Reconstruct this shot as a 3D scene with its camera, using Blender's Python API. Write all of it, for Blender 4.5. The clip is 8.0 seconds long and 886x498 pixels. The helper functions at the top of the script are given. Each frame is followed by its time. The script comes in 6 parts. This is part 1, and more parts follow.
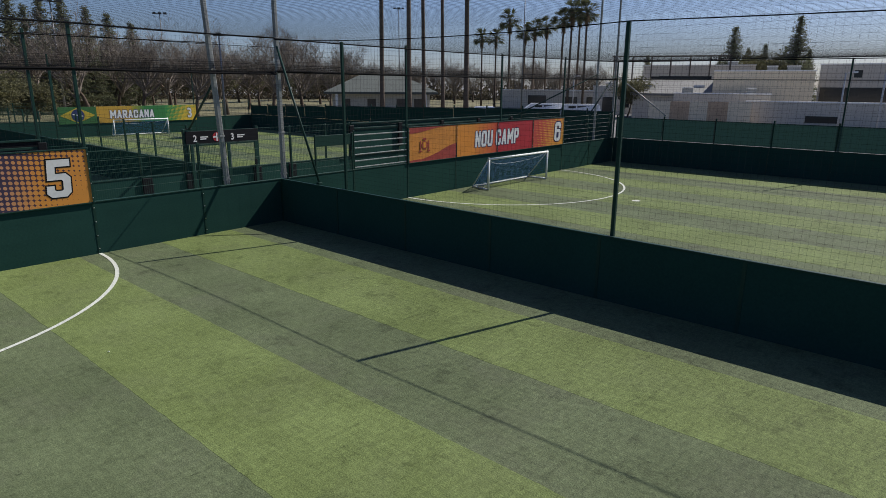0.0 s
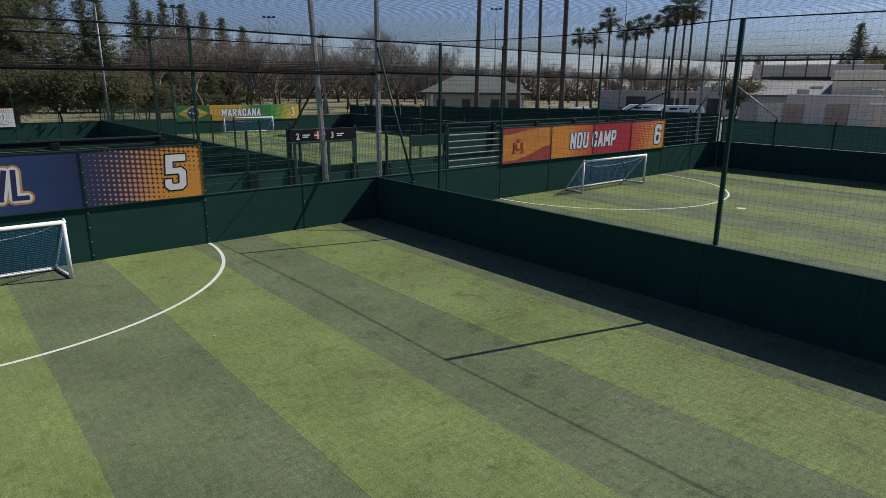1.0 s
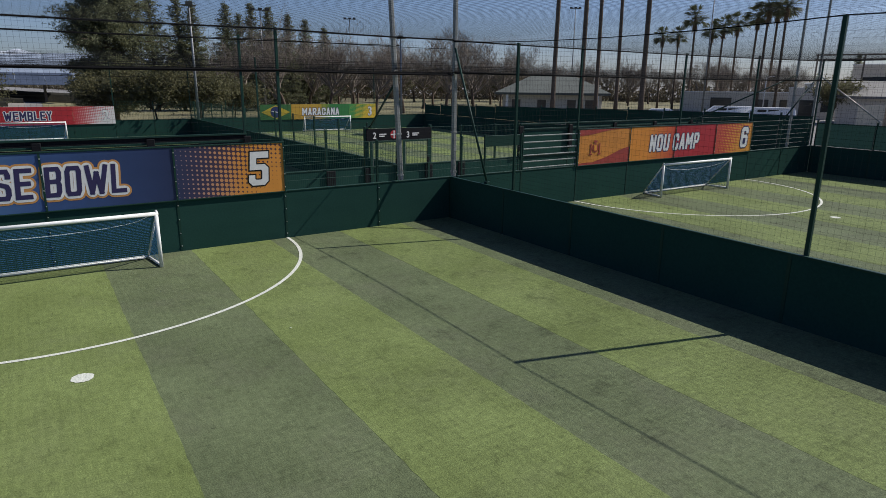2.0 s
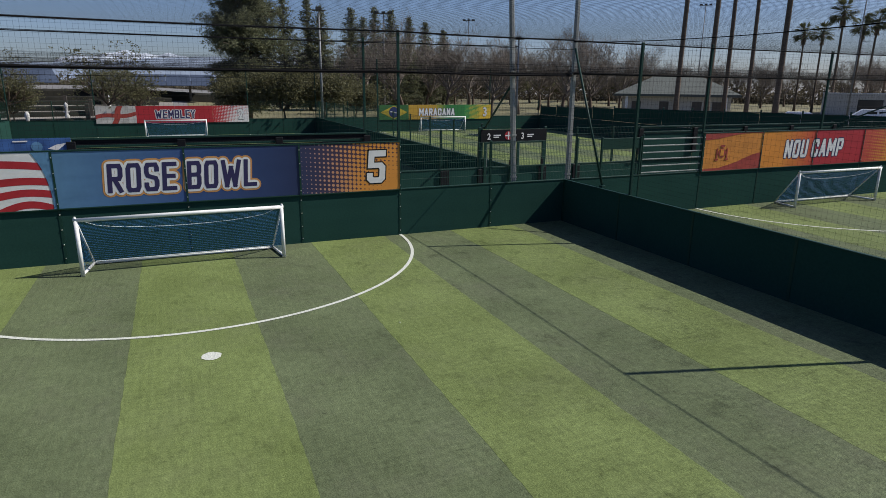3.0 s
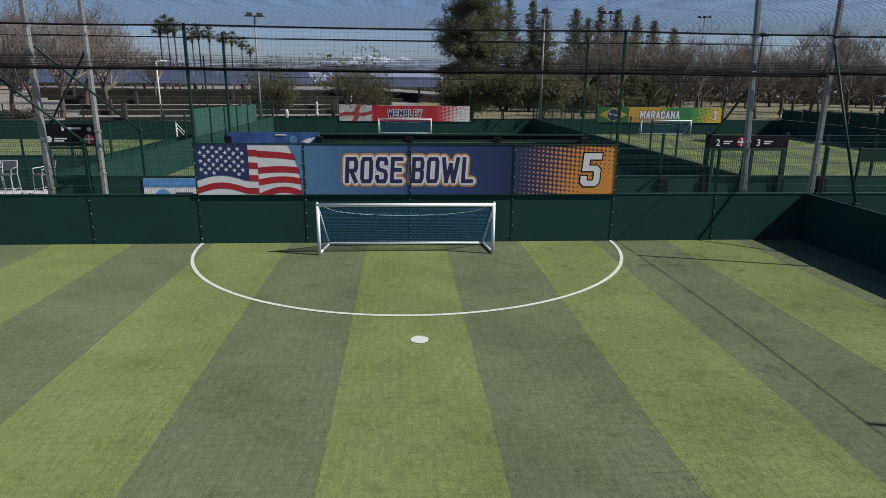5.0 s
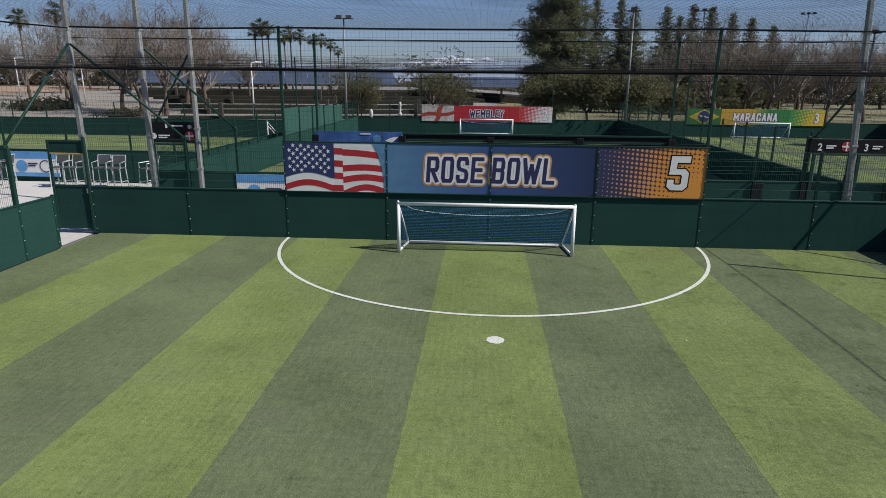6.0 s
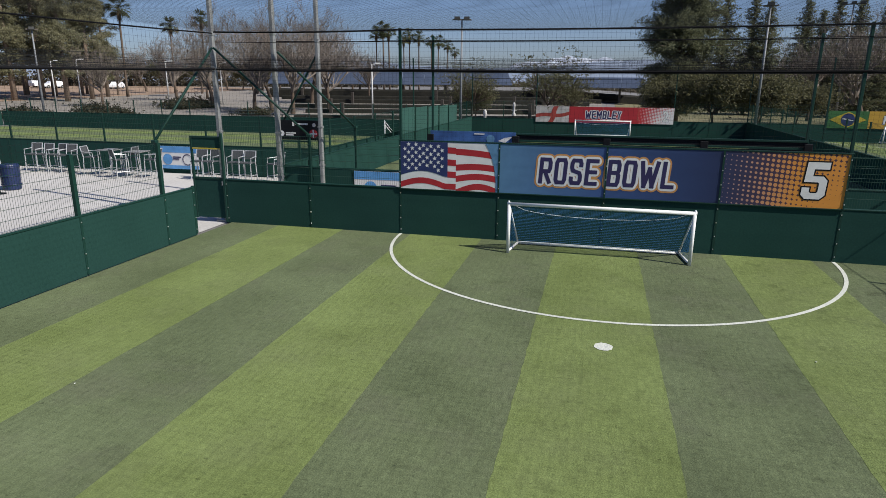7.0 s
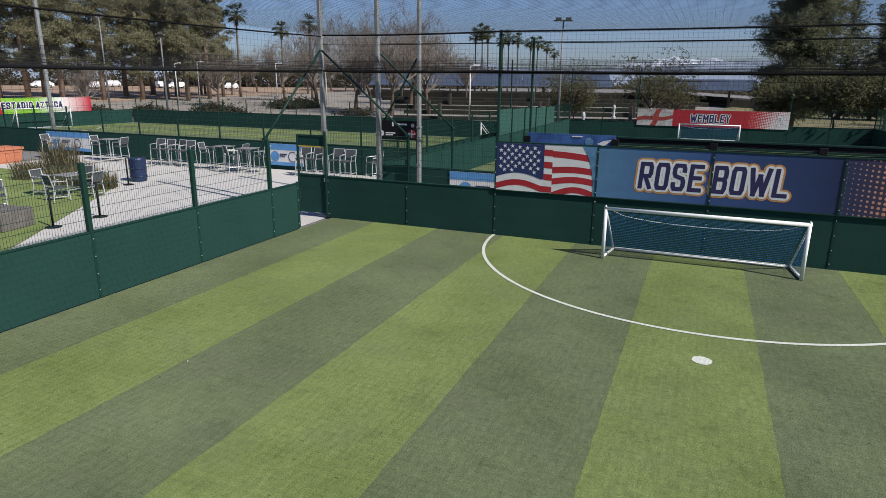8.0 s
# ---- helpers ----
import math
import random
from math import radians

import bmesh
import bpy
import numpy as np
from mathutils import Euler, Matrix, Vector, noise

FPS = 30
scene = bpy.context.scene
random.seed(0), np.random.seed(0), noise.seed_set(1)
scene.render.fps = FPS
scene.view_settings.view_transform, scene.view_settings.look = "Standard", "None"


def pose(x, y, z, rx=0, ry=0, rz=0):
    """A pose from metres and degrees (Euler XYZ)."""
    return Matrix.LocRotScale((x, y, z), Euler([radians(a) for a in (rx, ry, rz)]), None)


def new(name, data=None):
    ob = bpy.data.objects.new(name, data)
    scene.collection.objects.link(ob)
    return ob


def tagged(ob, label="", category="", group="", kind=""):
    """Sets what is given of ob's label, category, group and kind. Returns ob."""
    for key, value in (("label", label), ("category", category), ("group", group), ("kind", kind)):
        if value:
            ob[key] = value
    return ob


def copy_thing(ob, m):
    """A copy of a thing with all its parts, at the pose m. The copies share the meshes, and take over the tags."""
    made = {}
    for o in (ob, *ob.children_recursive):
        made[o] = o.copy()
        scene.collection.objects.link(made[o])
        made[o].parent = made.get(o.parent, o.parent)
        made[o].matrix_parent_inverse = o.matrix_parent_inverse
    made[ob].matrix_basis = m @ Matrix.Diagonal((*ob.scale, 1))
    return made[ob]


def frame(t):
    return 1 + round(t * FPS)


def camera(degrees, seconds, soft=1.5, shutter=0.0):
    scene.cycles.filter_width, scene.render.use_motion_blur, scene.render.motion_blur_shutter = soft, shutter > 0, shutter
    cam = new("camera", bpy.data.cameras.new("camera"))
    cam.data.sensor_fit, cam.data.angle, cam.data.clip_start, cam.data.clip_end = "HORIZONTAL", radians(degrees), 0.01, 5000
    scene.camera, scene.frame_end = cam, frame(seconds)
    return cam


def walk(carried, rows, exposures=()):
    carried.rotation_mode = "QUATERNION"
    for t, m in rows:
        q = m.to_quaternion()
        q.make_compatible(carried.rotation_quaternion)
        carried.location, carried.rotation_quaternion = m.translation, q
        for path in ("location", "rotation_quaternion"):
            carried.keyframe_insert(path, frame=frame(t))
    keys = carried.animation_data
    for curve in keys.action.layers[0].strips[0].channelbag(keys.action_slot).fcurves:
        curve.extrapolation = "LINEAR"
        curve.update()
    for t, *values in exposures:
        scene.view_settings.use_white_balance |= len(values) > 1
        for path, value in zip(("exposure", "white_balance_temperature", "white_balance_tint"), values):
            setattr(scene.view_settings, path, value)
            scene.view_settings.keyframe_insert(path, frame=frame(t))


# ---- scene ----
cam = camera(71.05, 8.0, soft=0.75)
PATH = [
    (0.0, pose(-0.048, -14.912, 3.777, 75.16, 0, -48.52) @ pose(0, 0, 0, 0, 0, 0.39)),
    (0.5, pose(-0.060, -14.882, 3.779, 75.14, 0, -43.99) @ pose(0, 0, 0, 0, 0, 0.50)),
    (1.0, pose(-0.072, -14.857, 3.781, 75.14, 0, -40.13) @ pose(0, 0, 0, 0, 0, 0.47)),
    (1.2, pose(-0.077, -14.850, 3.781, 75.13, 0, -38.68) @ pose(0, 0, 0, 0, 0, 0.49)),
    (2.3, pose(-0.105, -14.812, 3.783, 75.08, 0, -30.92) @ pose(0, 0, 0, 0, 0, 0.61)),
    (2.5, pose(-0.110, -14.805, 3.783, 75.07, 0, -28.83) @ pose(0, 0, 0, 0, 0, 0.63)),
    (3.0, pose(-0.122, -14.796, 3.784, 75.08, 0, -23.15) @ pose(0, 0, 0, 0, 0, 0.57)),
    (3.5, pose(-0.135, -14.792, 3.784, 75.09, 0, -18.14) @ pose(0, 0, 0, 0, 0, 0.53)),
    (4.0, pose(-0.148, -14.791, 3.784, 75.09, 0, -12.38) @ pose(0, 0, 0, 0, 0, 0.59)),
    (4.5, pose(-0.161, -14.794, 3.783, 75.04, 0, -7.60) @ pose(0, 0, 0, 0, 0, 0.52)),
    (4.7, pose(-0.166, -14.799, 3.783, 75.04, 0, -5.80) @ pose(0, 0, 0, 0, 0, 0.52)),
    (5.8, pose(-0.196, -14.824, 3.780, 75.01, 0, 1.39) @ pose(0, 0, 0, 0, 0, 0.54)),
    (6.0, pose(-0.201, -14.829, 3.780, 75.01, 0, 3.58) @ pose(0, 0, 0, 0, 0, 0.54)),
    (6.5, pose(-0.215, -14.848, 3.778, 74.96, 0, 9.55) @ pose(0, 0, 0, 0, 0, 0.44)),
    (7.0, pose(-0.228, -14.872, 3.776, 74.97, 0, 13.81) @ pose(0, 0, 0, 0, 0, 0.44)),
    (7.5, pose(-0.242, -14.900, 3.774, 75.01, 0, 18.17) @ pose(0, 0, 0, 0, 0, 0.51)),
    (8.0, pose(-0.256, -14.932, 3.771, 75.04, 0, 22.44) @ pose(0, 0, 0, 0, 0, 0.59)),
]
walk(cam, PATH, exposures=[(0.0, 0.28), (2.5, 0.29), (4.5, 0.30), (8.0, 0.35)])

# ---- light ----
SUN_DIR = Vector((1.0, -0.285, 1.0)).normalized()
world = bpy.data.worlds.new("world")
scene.world = world
world.use_nodes = True
wn = world.node_tree.nodes
sky = wn.new("ShaderNodeTexSky")
sky.sky_type = "NISHITA"
sky.sun_disc = False
sky.sun_elevation = math.asin(SUN_DIR.z)
sky.sun_rotation = math.atan2(SUN_DIR.x, SUN_DIR.y)
sky.air_density, sky.dust_density, sky.ozone_density = 1.0, 0.9, 2.0
wn["Background"].inputs["Strength"].default_value = 0.055
tint = wn.new("ShaderNodeVectorMath")
tint.operation = "MULTIPLY"
tint.inputs[1].default_value = (0.86, 0.97, 1.33)
world.node_tree.links.new(sky.outputs[0], tint.inputs[0])
world.node_tree.links.new(tint.outputs[0], wn["Background"].inputs[0])
sun = new("sun", bpy.data.lights.new("sun", "SUN"))
sun.data.energy, sun.data.angle, sun.data.color = 4.7, radians(0.42), (1.0, 0.95, 0.87)
sun.matrix_world = Matrix.Translation((20, -20, 40)) @ SUN_DIR.to_track_quat("Z", "Y").to_matrix().to_4x4()

# ---- materials ----
def mat(name, base, rough=0.6, metal=0.0, var=0.15, scale=1.5, fine=40.0, bump=0.1, spec=0.4, second=None, mixscale=None):
    """A surface with colour change at two scales, and fine relief."""
    m = bpy.data.materials.new(name)
    m.use_nodes = True
    n, l = m.node_tree.nodes, m.node_tree.links
    b = n["Principled BSDF"]
    tc = n.new("ShaderNodeTexCoord")
    big, small = n.new("ShaderNodeTexNoise"), n.new("ShaderNodeTexNoise")
    big.inputs["Scale"].default_value, small.inputs["Scale"].default_value = mixscale or scale, fine
    big.inputs["Detail"].default_value, small.inputs["Detail"].default_value = 5, 3
    for t in (big, small):
        l.new(tc.outputs["Object"], t.inputs["Vector"])
    add = n.new("ShaderNodeMath")
    add.operation = "ADD"
    l.new(big.outputs["Fac"], add.inputs[0])
    l.new(small.outputs["Fac"], add.inputs[1])
    ramp = n.new("ShaderNodeMapRange")
    ramp.inputs["From Min"].default_value, ramp.inputs["From Max"].default_value = 0.65, 1.35
    l.new(add.outputs[0], ramp.inputs["Value"])
    mix = n.new("ShaderNodeMix")
    mix.data_type = "RGBA"
    lo = [c * (1 - var) for c in base]
    hi = [min(1, c * (1 + var)) for c in (second or base)]
    mix.inputs[6].default_value, mix.inputs[7].default_value = (*lo, 1), (*hi, 1)
    l.new(ramp.outputs[0], mix.inputs[0])
    l.new(mix.outputs[2], b.inputs["Base Color"])
    b.inputs["Roughness"].default_value, b.inputs["Metallic"].default_value = rough, metal
    b.inputs["Specular IOR Level"].default_value = spec
    if bump:
        bp = n.new("ShaderNodeBump")
        bp.inputs["Strength"].default_value, bp.inputs["Distance"].default_value = bump, 0.02
        l.new(small.outputs["Fac"], bp.inputs["Height"])
        l.new(bp.outputs[0], b.inputs["Normal"])
    return m


def turf_material(name, base, second, bare):
    """Artificial grass: blades, tufts and clumps at three sizes, worn brownish patches and dark scuffs."""
    m = mat(name, base, rough=0.75, var=0.22, scale=0.5, fine=55.0, bump=0.5, spec=0.12, second=second, mixscale=0.55)
    n, l = m.node_tree.nodes, m.node_tree.links
    b = n["Principled BSDF"]
    tc = n.new("ShaderNodeTexCoord")

    def noise(scale, detail, rough, lo, hi, to_lo, to_hi, stretch=None):
        t, mr = n.new("ShaderNodeTexNoise"), n.new("ShaderNodeMapRange")
        t.inputs["Scale"].default_value, t.inputs["Detail"].default_value, t.inputs["Roughness"].default_value = scale, detail, rough
        src = tc.outputs["Object"]
        if stretch:
            mp = n.new("ShaderNodeMapping")
            mp.inputs["Scale"].default_value = stretch
            l.new(src, mp.inputs["Vector"])
            src = mp.outputs[0]
        l.new(src, t.inputs["Vector"])
        mr.inputs["From Min"].default_value, mr.inputs["From Max"].default_value = lo, hi
        mr.inputs["To Min"].default_value, mr.inputs["To Max"].default_value = to_lo, to_hi
        l.new(t.outputs["Fac"], mr.inputs["Value"])
        return mr.outputs[0]

    def times(p, q, kind="MULTIPLY"):
        node = n.new("ShaderNodeMath")
        node.operation = kind
        l.new(p, node.inputs[0])
        l.new(q, node.inputs[1])
        return node.outputs[0]
    rows = noise(2.2, 6, 0.5, 0.3, 0.7, 0.88, 1.11, (9, 2.2, 1))
    tufts = noise(9.0, 4, 0.72, 0.30, 0.70, 0.79, 1.21, (0.8, 1.5, 1))
    blades = noise(34.0, 2, 0.6, 0.28, 0.72, 0.78, 1.22)
    scuff = noise(1.7, 10, 0.78, 0.53, 0.70, 1.01, 0.66)
    specks = noise(7.0, 3, 0.6, 0.66, 0.74, 1.0, 0.55, (1.0, 2.0, 1))
    # Scuffs and grain strengthen towards +x, partly painting in the blades' shaded sides.
    sx, side = n.new("ShaderNodeSeparateXYZ"), n.new("ShaderNodeMapRange")
    l.new(tc.outputs["Object"], sx.inputs[0])
    l.new(sx.outputs["X"], side.inputs["Value"])
    side.inputs["From Min"].default_value, side.inputs["From Max"].default_value = -2.0, 9.0
    side.inputs["To Min"].default_value, side.inputs["To Max"].default_value = 0.7, 2.0
    grain = n.new("ShaderNodeMapRange")
    l.new(sx.outputs["X"], grain.inputs["Value"])
    grain.inputs["From Min"].default_value, grain.inputs["From Max"].default_value = -5.0, 7.0
    grain.inputs["To Min"].default_value, grain.inputs["To Max"].default_value = 0.35, 1.05
    relief = times(times(tufts, blades), grain.outputs[0], "POWER")
    k = times(times(times(rows, relief), times(scuff, side.outputs[0], "POWER")), specks)
    patch = noise(0.75, 7, 0.66, 0.48, 0.72, 0.0, 0.75)
    mix = n.new("ShaderNodeMix")
    mix.data_type = "RGBA"
    mix.inputs[7].default_value = (*bare, 1)
    l.new(patch, mix.inputs[0])
    l.new(b.inputs["Base Color"].links[0].from_socket, mix.inputs[6])
    mul = n.new("ShaderNodeVectorMath")
    mul.operation = "SCALE"
    l.new(mix.outputs[2], mul.inputs[0])
    l.new(k, mul.inputs["Scale"])
    l.new(mul.outputs[0], b.inputs["Base Color"])
    b.inputs["Diffuse Roughness"].default_value = 0.22
    return m


def halftone_material(name, dark, light, dark_end=None, light_start=None):
    """Printed dots on a square grid that grow across a 2.5 m panel until only dark gaps are left; x runs along the panel, z up."""
    m = bpy.data.materials.new(name)
    m.use_nodes = True
    n, l = m.node_tree.nodes, m.node_tree.links
    b = n["Principled BSDF"]
    b.inputs["Roughness"].default_value = 0.55
    tc, sp = n.new("ShaderNodeTexCoord"), n.new("ShaderNodeSeparateXYZ")
    l.new(tc.outputs["Object"], sp.inputs[0])

    def op(kind, a, c=None):
        node = n.new("ShaderNodeMath")
        node.operation = kind
        for i, v in enumerate((a, c)):
            if v is None:
                continue
            if isinstance(v, (int, float)):
                node.inputs[i].default_value = v
            else:
                l.new(v, node.inputs[i])
        return node.outputs[0]

    def shade(first, last):
        node = n.new("ShaderNodeMix")
        node.data_type = "RGBA"
        node.inputs[6].default_value, node.inputs[7].default_value = (*first, 1), (*last, 1)
        l.new(along_x, node.inputs[0])
        return node.outputs[2]
    x, z = sp.outputs["X"], sp.outputs["Z"]
    along_x = op("MINIMUM", op("DIVIDE", x, 1.5), 1.0)
    cell = 0.105
    fu = op("SUBTRACT", op("FRACT", op("DIVIDE", x, cell)), 0.5)
    fv = op("SUBTRACT", op("FRACT", op("DIVIDE", op("ADD", z, op("MULTIPLY", x, 0.10)), cell)), 0.5)
    d = op("SQRT", op("ADD", op("MULTIPLY", fu, fu), op("MULTIPLY", fv, fv)))
    r = op("SUBTRACT", op("MULTIPLY", x, 0.40), op("ADD", op("MULTIPLY", op("MULTIPLY", x, x), 0.05), op("MULTIPLY", op("MULTIPLY", x, z), 0.09)))
    f = op("LESS_THAN", d, op("ADD", r, 0.06))
    mix = n.new("ShaderNodeMix")
    mix.data_type = "RGBA"
    l.new(shade(dark, dark_end or dark), mix.inputs[6])
    l.new(shade(light_start or light, light), mix.inputs[7])
    l.new(f, mix.inputs[0])
    l.new(mix.outputs[2], b.inputs["Base Color"])
    return m


def blend_material(name, first, last, x0=0.0, x1=2.5):
    """A print whose colour runs from first to last along local x, with a cloudy mottle."""
    m = mat(name, first, rough=0.5, var=0.12, scale=1.6, fine=5, bump=0.02)
    n, l = m.node_tree.nodes, m.node_tree.links
    b = n["Principled BSDF"]
    tc, sp, mr, mix = n.new("ShaderNodeTexCoord"), n.new("ShaderNodeSeparateXYZ"), n.new("ShaderNodeMapRange"), n.new("ShaderNodeMix")
    l.new(tc.outputs["Object"], sp.inputs[0])
    l.new(sp.outputs["X"], mr.inputs["Value"])
    mr.inputs["From Min"].default_value, mr.inputs["From Max"].default_value = x0, x1
    mix.data_type = "RGBA"
    mix.inputs[7].default_value = (*last, 1)
    l.new(mr.outputs[0], mix.inputs[0])
    l.new(b.inputs["Base Color"].links[0].from_socket, mix.inputs[6])
    l.new(mix.outputs[2], b.inputs["Base Color"])
    return m


M_TURF_LIGHT = turf_material("turf_light", (0.123, 0.160, 0.050), (0.149, 0.190, 0.068), (0.140, 0.170, 0.070))
M_TURF_DARK = turf_material("turf_dark", (0.093, 0.117, 0.058), (0.113, 0.139, 0.072), (0.108, 0.120, 0.074))
M_LINE = mat("line_white", (0.53, 0.55, 0.49), rough=0.8, var=0.12, fine=30, bump=0.6)
M_BOARD = mat("board_green", (0.0180, 0.0520, 0.0435), rough=0.8, var=0.14, scale=0.7, fine=25, bump=0.05, spec=0.02)
M_POST = mat("post_green", (0.009, 0.037, 0.028), rough=0.5, var=0.1, bump=0.03, spec=0.2)
M_WIRE = mat("wire_green", (0.010, 0.045, 0.030), rough=0.45, var=0.05, bump=0, spec=0.4)
M_NET = mat("net_black", (0.016, 0.017, 0.019), rough=0.9, var=0.1, bump=0, spec=0.1)
M_ROPE = mat("rope_black", (0.007, 0.007, 0.008), rough=0.9, var=0.2, fine=80, spec=0.1)
M_GALV = mat("galvanised", (0.25, 0.258, 0.252), rough=0.5, metal=0.3, var=0.22, scale=3, fine=22, bump=0.05)
M_BOLT = mat("bolt", (0.5, 0.52, 0.5), rough=0.4, metal=0.8, var=0.1, bump=0)
M_WHITE = mat("white_paint", (0.74, 0.75, 0.74), rough=0.4, var=0.08, fine=15, bump=0.04)
M_GOALNET = mat("goal_net", (0.018, 0.100, 0.24), rough=0.8, var=0.1, bump=0)
M_GOALWHITE = mat("net_white", (0.6, 0.65, 0.68), rough=0.8, var=0.1, bump=0)
M_ASPHALT = mat("asphalt", (0.16, 0.155, 0.15), rough=0.9, var=0.2, scale=0.15, fine=8, bump=0.3)
M_PAVING = mat("paving", (0.45, 0.435, 0.415), rough=0.85, var=0.12, scale=0.4, fine=12, bump=0.2)
M_LAWN = mat("lawn", (0.115, 0.122, 0.050), rough=0.9, var=0.35, scale=0.15, fine=3, bump=0.5, second=(0.155, 0.135, 0.075))
M_DIRT = mat("bare_earth", (0.27, 0.19, 0.13), rough=0.95, var=0.3, scale=0.1, fine=2, bump=0.5)
M_NAVY = mat("print_navy", (0.020, 0.032, 0.110), rough=0.5, var=0.15, scale=1.2, fine=5, bump=0.02)
M_SKYBLUE = mat("print_sky", (0.070, 0.170, 0.300), rough=0.5, var=0.35, scale=1.6, fine=4, bump=0.02, second=(0.10, 0.22, 0.36))
M_MIDBLUE = mat("print_blue", (0.022, 0.060, 0.190), rough=0.5, var=0.3, scale=1.4, fine=4, bump=0.02, second=(0.04, 0.10, 0.26))
M_RED = mat("print_red", (0.36, 0.020, 0.028), rough=0.5, var=0.12, scale=1.5, fine=6, bump=0.02)
M_PWHITE = mat("print_white", (0.65, 0.65, 0.64), rough=0.5, var=0.06, scale=1.5, fine=6, bump=0.02)
M_ORANGE = mat("print_orange", (0.62, 0.25, 0.035), rough=0.5, var=0.12, scale=1.2, fine=6, bump=0.02)
M_YELLOW = mat("print_yellow", (0.42, 0.31, 0.03), rough=0.5, var=0.12, scale=1.2, fine=6, bump=0.02)
M_PGREEN = mat("print_green", (0.035, 0.12, 0.035), rough=0.5, var=0.15, scale=1.2, fine=6, bump=0.02)
M_BLACK = mat("black_panel", (0.006, 0.007, 0.009), rough=0.6, var=0.2, bump=0.02, spec=0.15)
M_SKY_TO_BLUE = blend_material("print_sky_to_blue", (0.085, 0.19, 0.32), (0.035, 0.075, 0.21))
M_BLUE_TO_NAVY = blend_material("print_blue_to_navy", (0.032, 0.070, 0.19), (0.014, 0.024, 0.076))
M_ORANGE_TO_RED = blend_material("print_orange_to_red", (0.60, 0.22, 0.03), (0.46, 0.05, 0.028), 0.9, 2.5)
M_AMBER_TO_GREEN = blend_material("print_amber_to_green", (0.47, 0.27, 0.035), (0.42, 0.26, 0.035))
M_GREEN_BLEND = blend_material("print_yellow_to_green", (0.30, 0.27, 0.03), (0.03, 0.17, 0.045), 0.0, 0.9)
M_HALF5 = halftone_material("print_dots_orange", (0.015, 0.023, 0.074), (0.60, 0.24, 0.035), (0.055, 0.022, 0.035), (0.34, 0.23, 0.24))
M_HALF6 = halftone_material("print_dots_red", (0.42, 0.045, 0.03), (0.60, 0.26, 0.035))
M_HALF2 = halftone_material("print_dots_white", (0.42, 0.022, 0.028), (0.62, 0.60, 0.60))
M_HALF3 = halftone_material("print_dots_yellow", (0.03, 0.22, 0.05), (0.62, 0.40, 0.03))


# ---- building helpers ----
class Shape:
    """Collects the faces of one mesh."""
    def __init__(self):
        self.v, self.f = [], []

    def face(self, *pts):
        i = len(self.v)
        self.v.extend(tuple(p) for p in pts)
        self.f.append(tuple(range(i, i + len(pts))))

    def box(self, x0, y0, z0, x1, y1, z1, c=0.0):
        """A box; c: a bevel of its upright and top edges."""
        if c <= 0:
            i = len(self.v)
            self.v += [(x, y, z) for z in (z0, z1) for y in (y0, y1) for x in (x0, x1)]
            self.f += [tuple(i + k for k in q) for q in ((0, 2, 3, 1), (4, 5, 7, 6), (0, 1, 5, 4), (2, 6, 7, 3), (0, 4, 6, 2), (1, 3, 7, 5))]
            return self
        ring = lambda e, z: [(x0 + e + c, y0 + e, z), (x1 - e - c, y0 + e, z), (x1 - e, y0 + e + c, z), (x1 - e, y1 - e - c, z),
                             (x1 - e - c, y1 - e, z), (x0 + e + c, y1 - e, z), (x0 + e, y1 - e - c, z), (x0 + e, y0 + e + c, z)]
        return self.loft([ring(c * 0.5, z0), ring(0, z0 + c), ring(0, z1 - c), ring(c * 0.5, z1)])

    def loft(self, rings, caps=True, closed=True):
        i, k = len(self.v), len(rings[0])
        for r in rings:
            self.v.extend(tuple(p) for p in r)
        for a in range(len(rings) - 1):
            for b in range(k if closed else k - 1):
                c = (b + 1) % k
                self.f.append((i + a * k + b, i + a * k + c, i + (a + 1) * k + c, i + (a + 1) * k + b))
        if caps:
            self.f.append(tuple(range(i + k - 1, i - 1, -1)))
            self.f.append(tuple(range(i + (len(rings) - 1) * k, i + len(rings) * k)))
        return self

    def tube(self, pts, radii, n=8, caps=True):
        pts = [Vector(p) for p in pts]
        if isinstance(radii, (int, float)):
            radii = [radii] * len(pts)
        rings = []
        for j, p in enumerate(pts):
            d = (pts[min(j + 1, len(pts) - 1)] - pts[max(j - 1, 0)]).normalized()
            side = d.cross(Vector((0, 0, 1)) if abs(d.z) < 0.9 else Vector((1, 0, 0))).normalized()
            up = side.cross(d)
            rings.append([p + radii[j] * (side * math.cos(a) + up * math.sin(a)) for a in [2 * math.pi * q / n for q in range(n)]])
        return self.loft(rings, caps)

    def disc(self, c, r, axis="y", n=16, squash=1.0):
        pts = []
        for q in range(n):
            a = 2 * math.pi * q / n
            u, w = r * math.cos(a), r * math.sin(a) * squash
            pts.append((c[0] + u, c[1], c[2] + w) if axis == "y" else (c[0] + u, c[1] + w, c[2]) if axis == "z" else (c[0], c[1] + u, c[2] + w))
        self.face(*pts)
        return self

    def mesh(self, name, material, smooth=False):
        me = bpy.data.meshes.new(name)
        me.from_pydata([tuple(p) for p in self.v], [], self.f)
        if material:
            me.materials.append(material)
        if smooth:
            me.polygons.foreach_set("use_smooth", [True] * len(me.polygons))
        me.update()
        return me


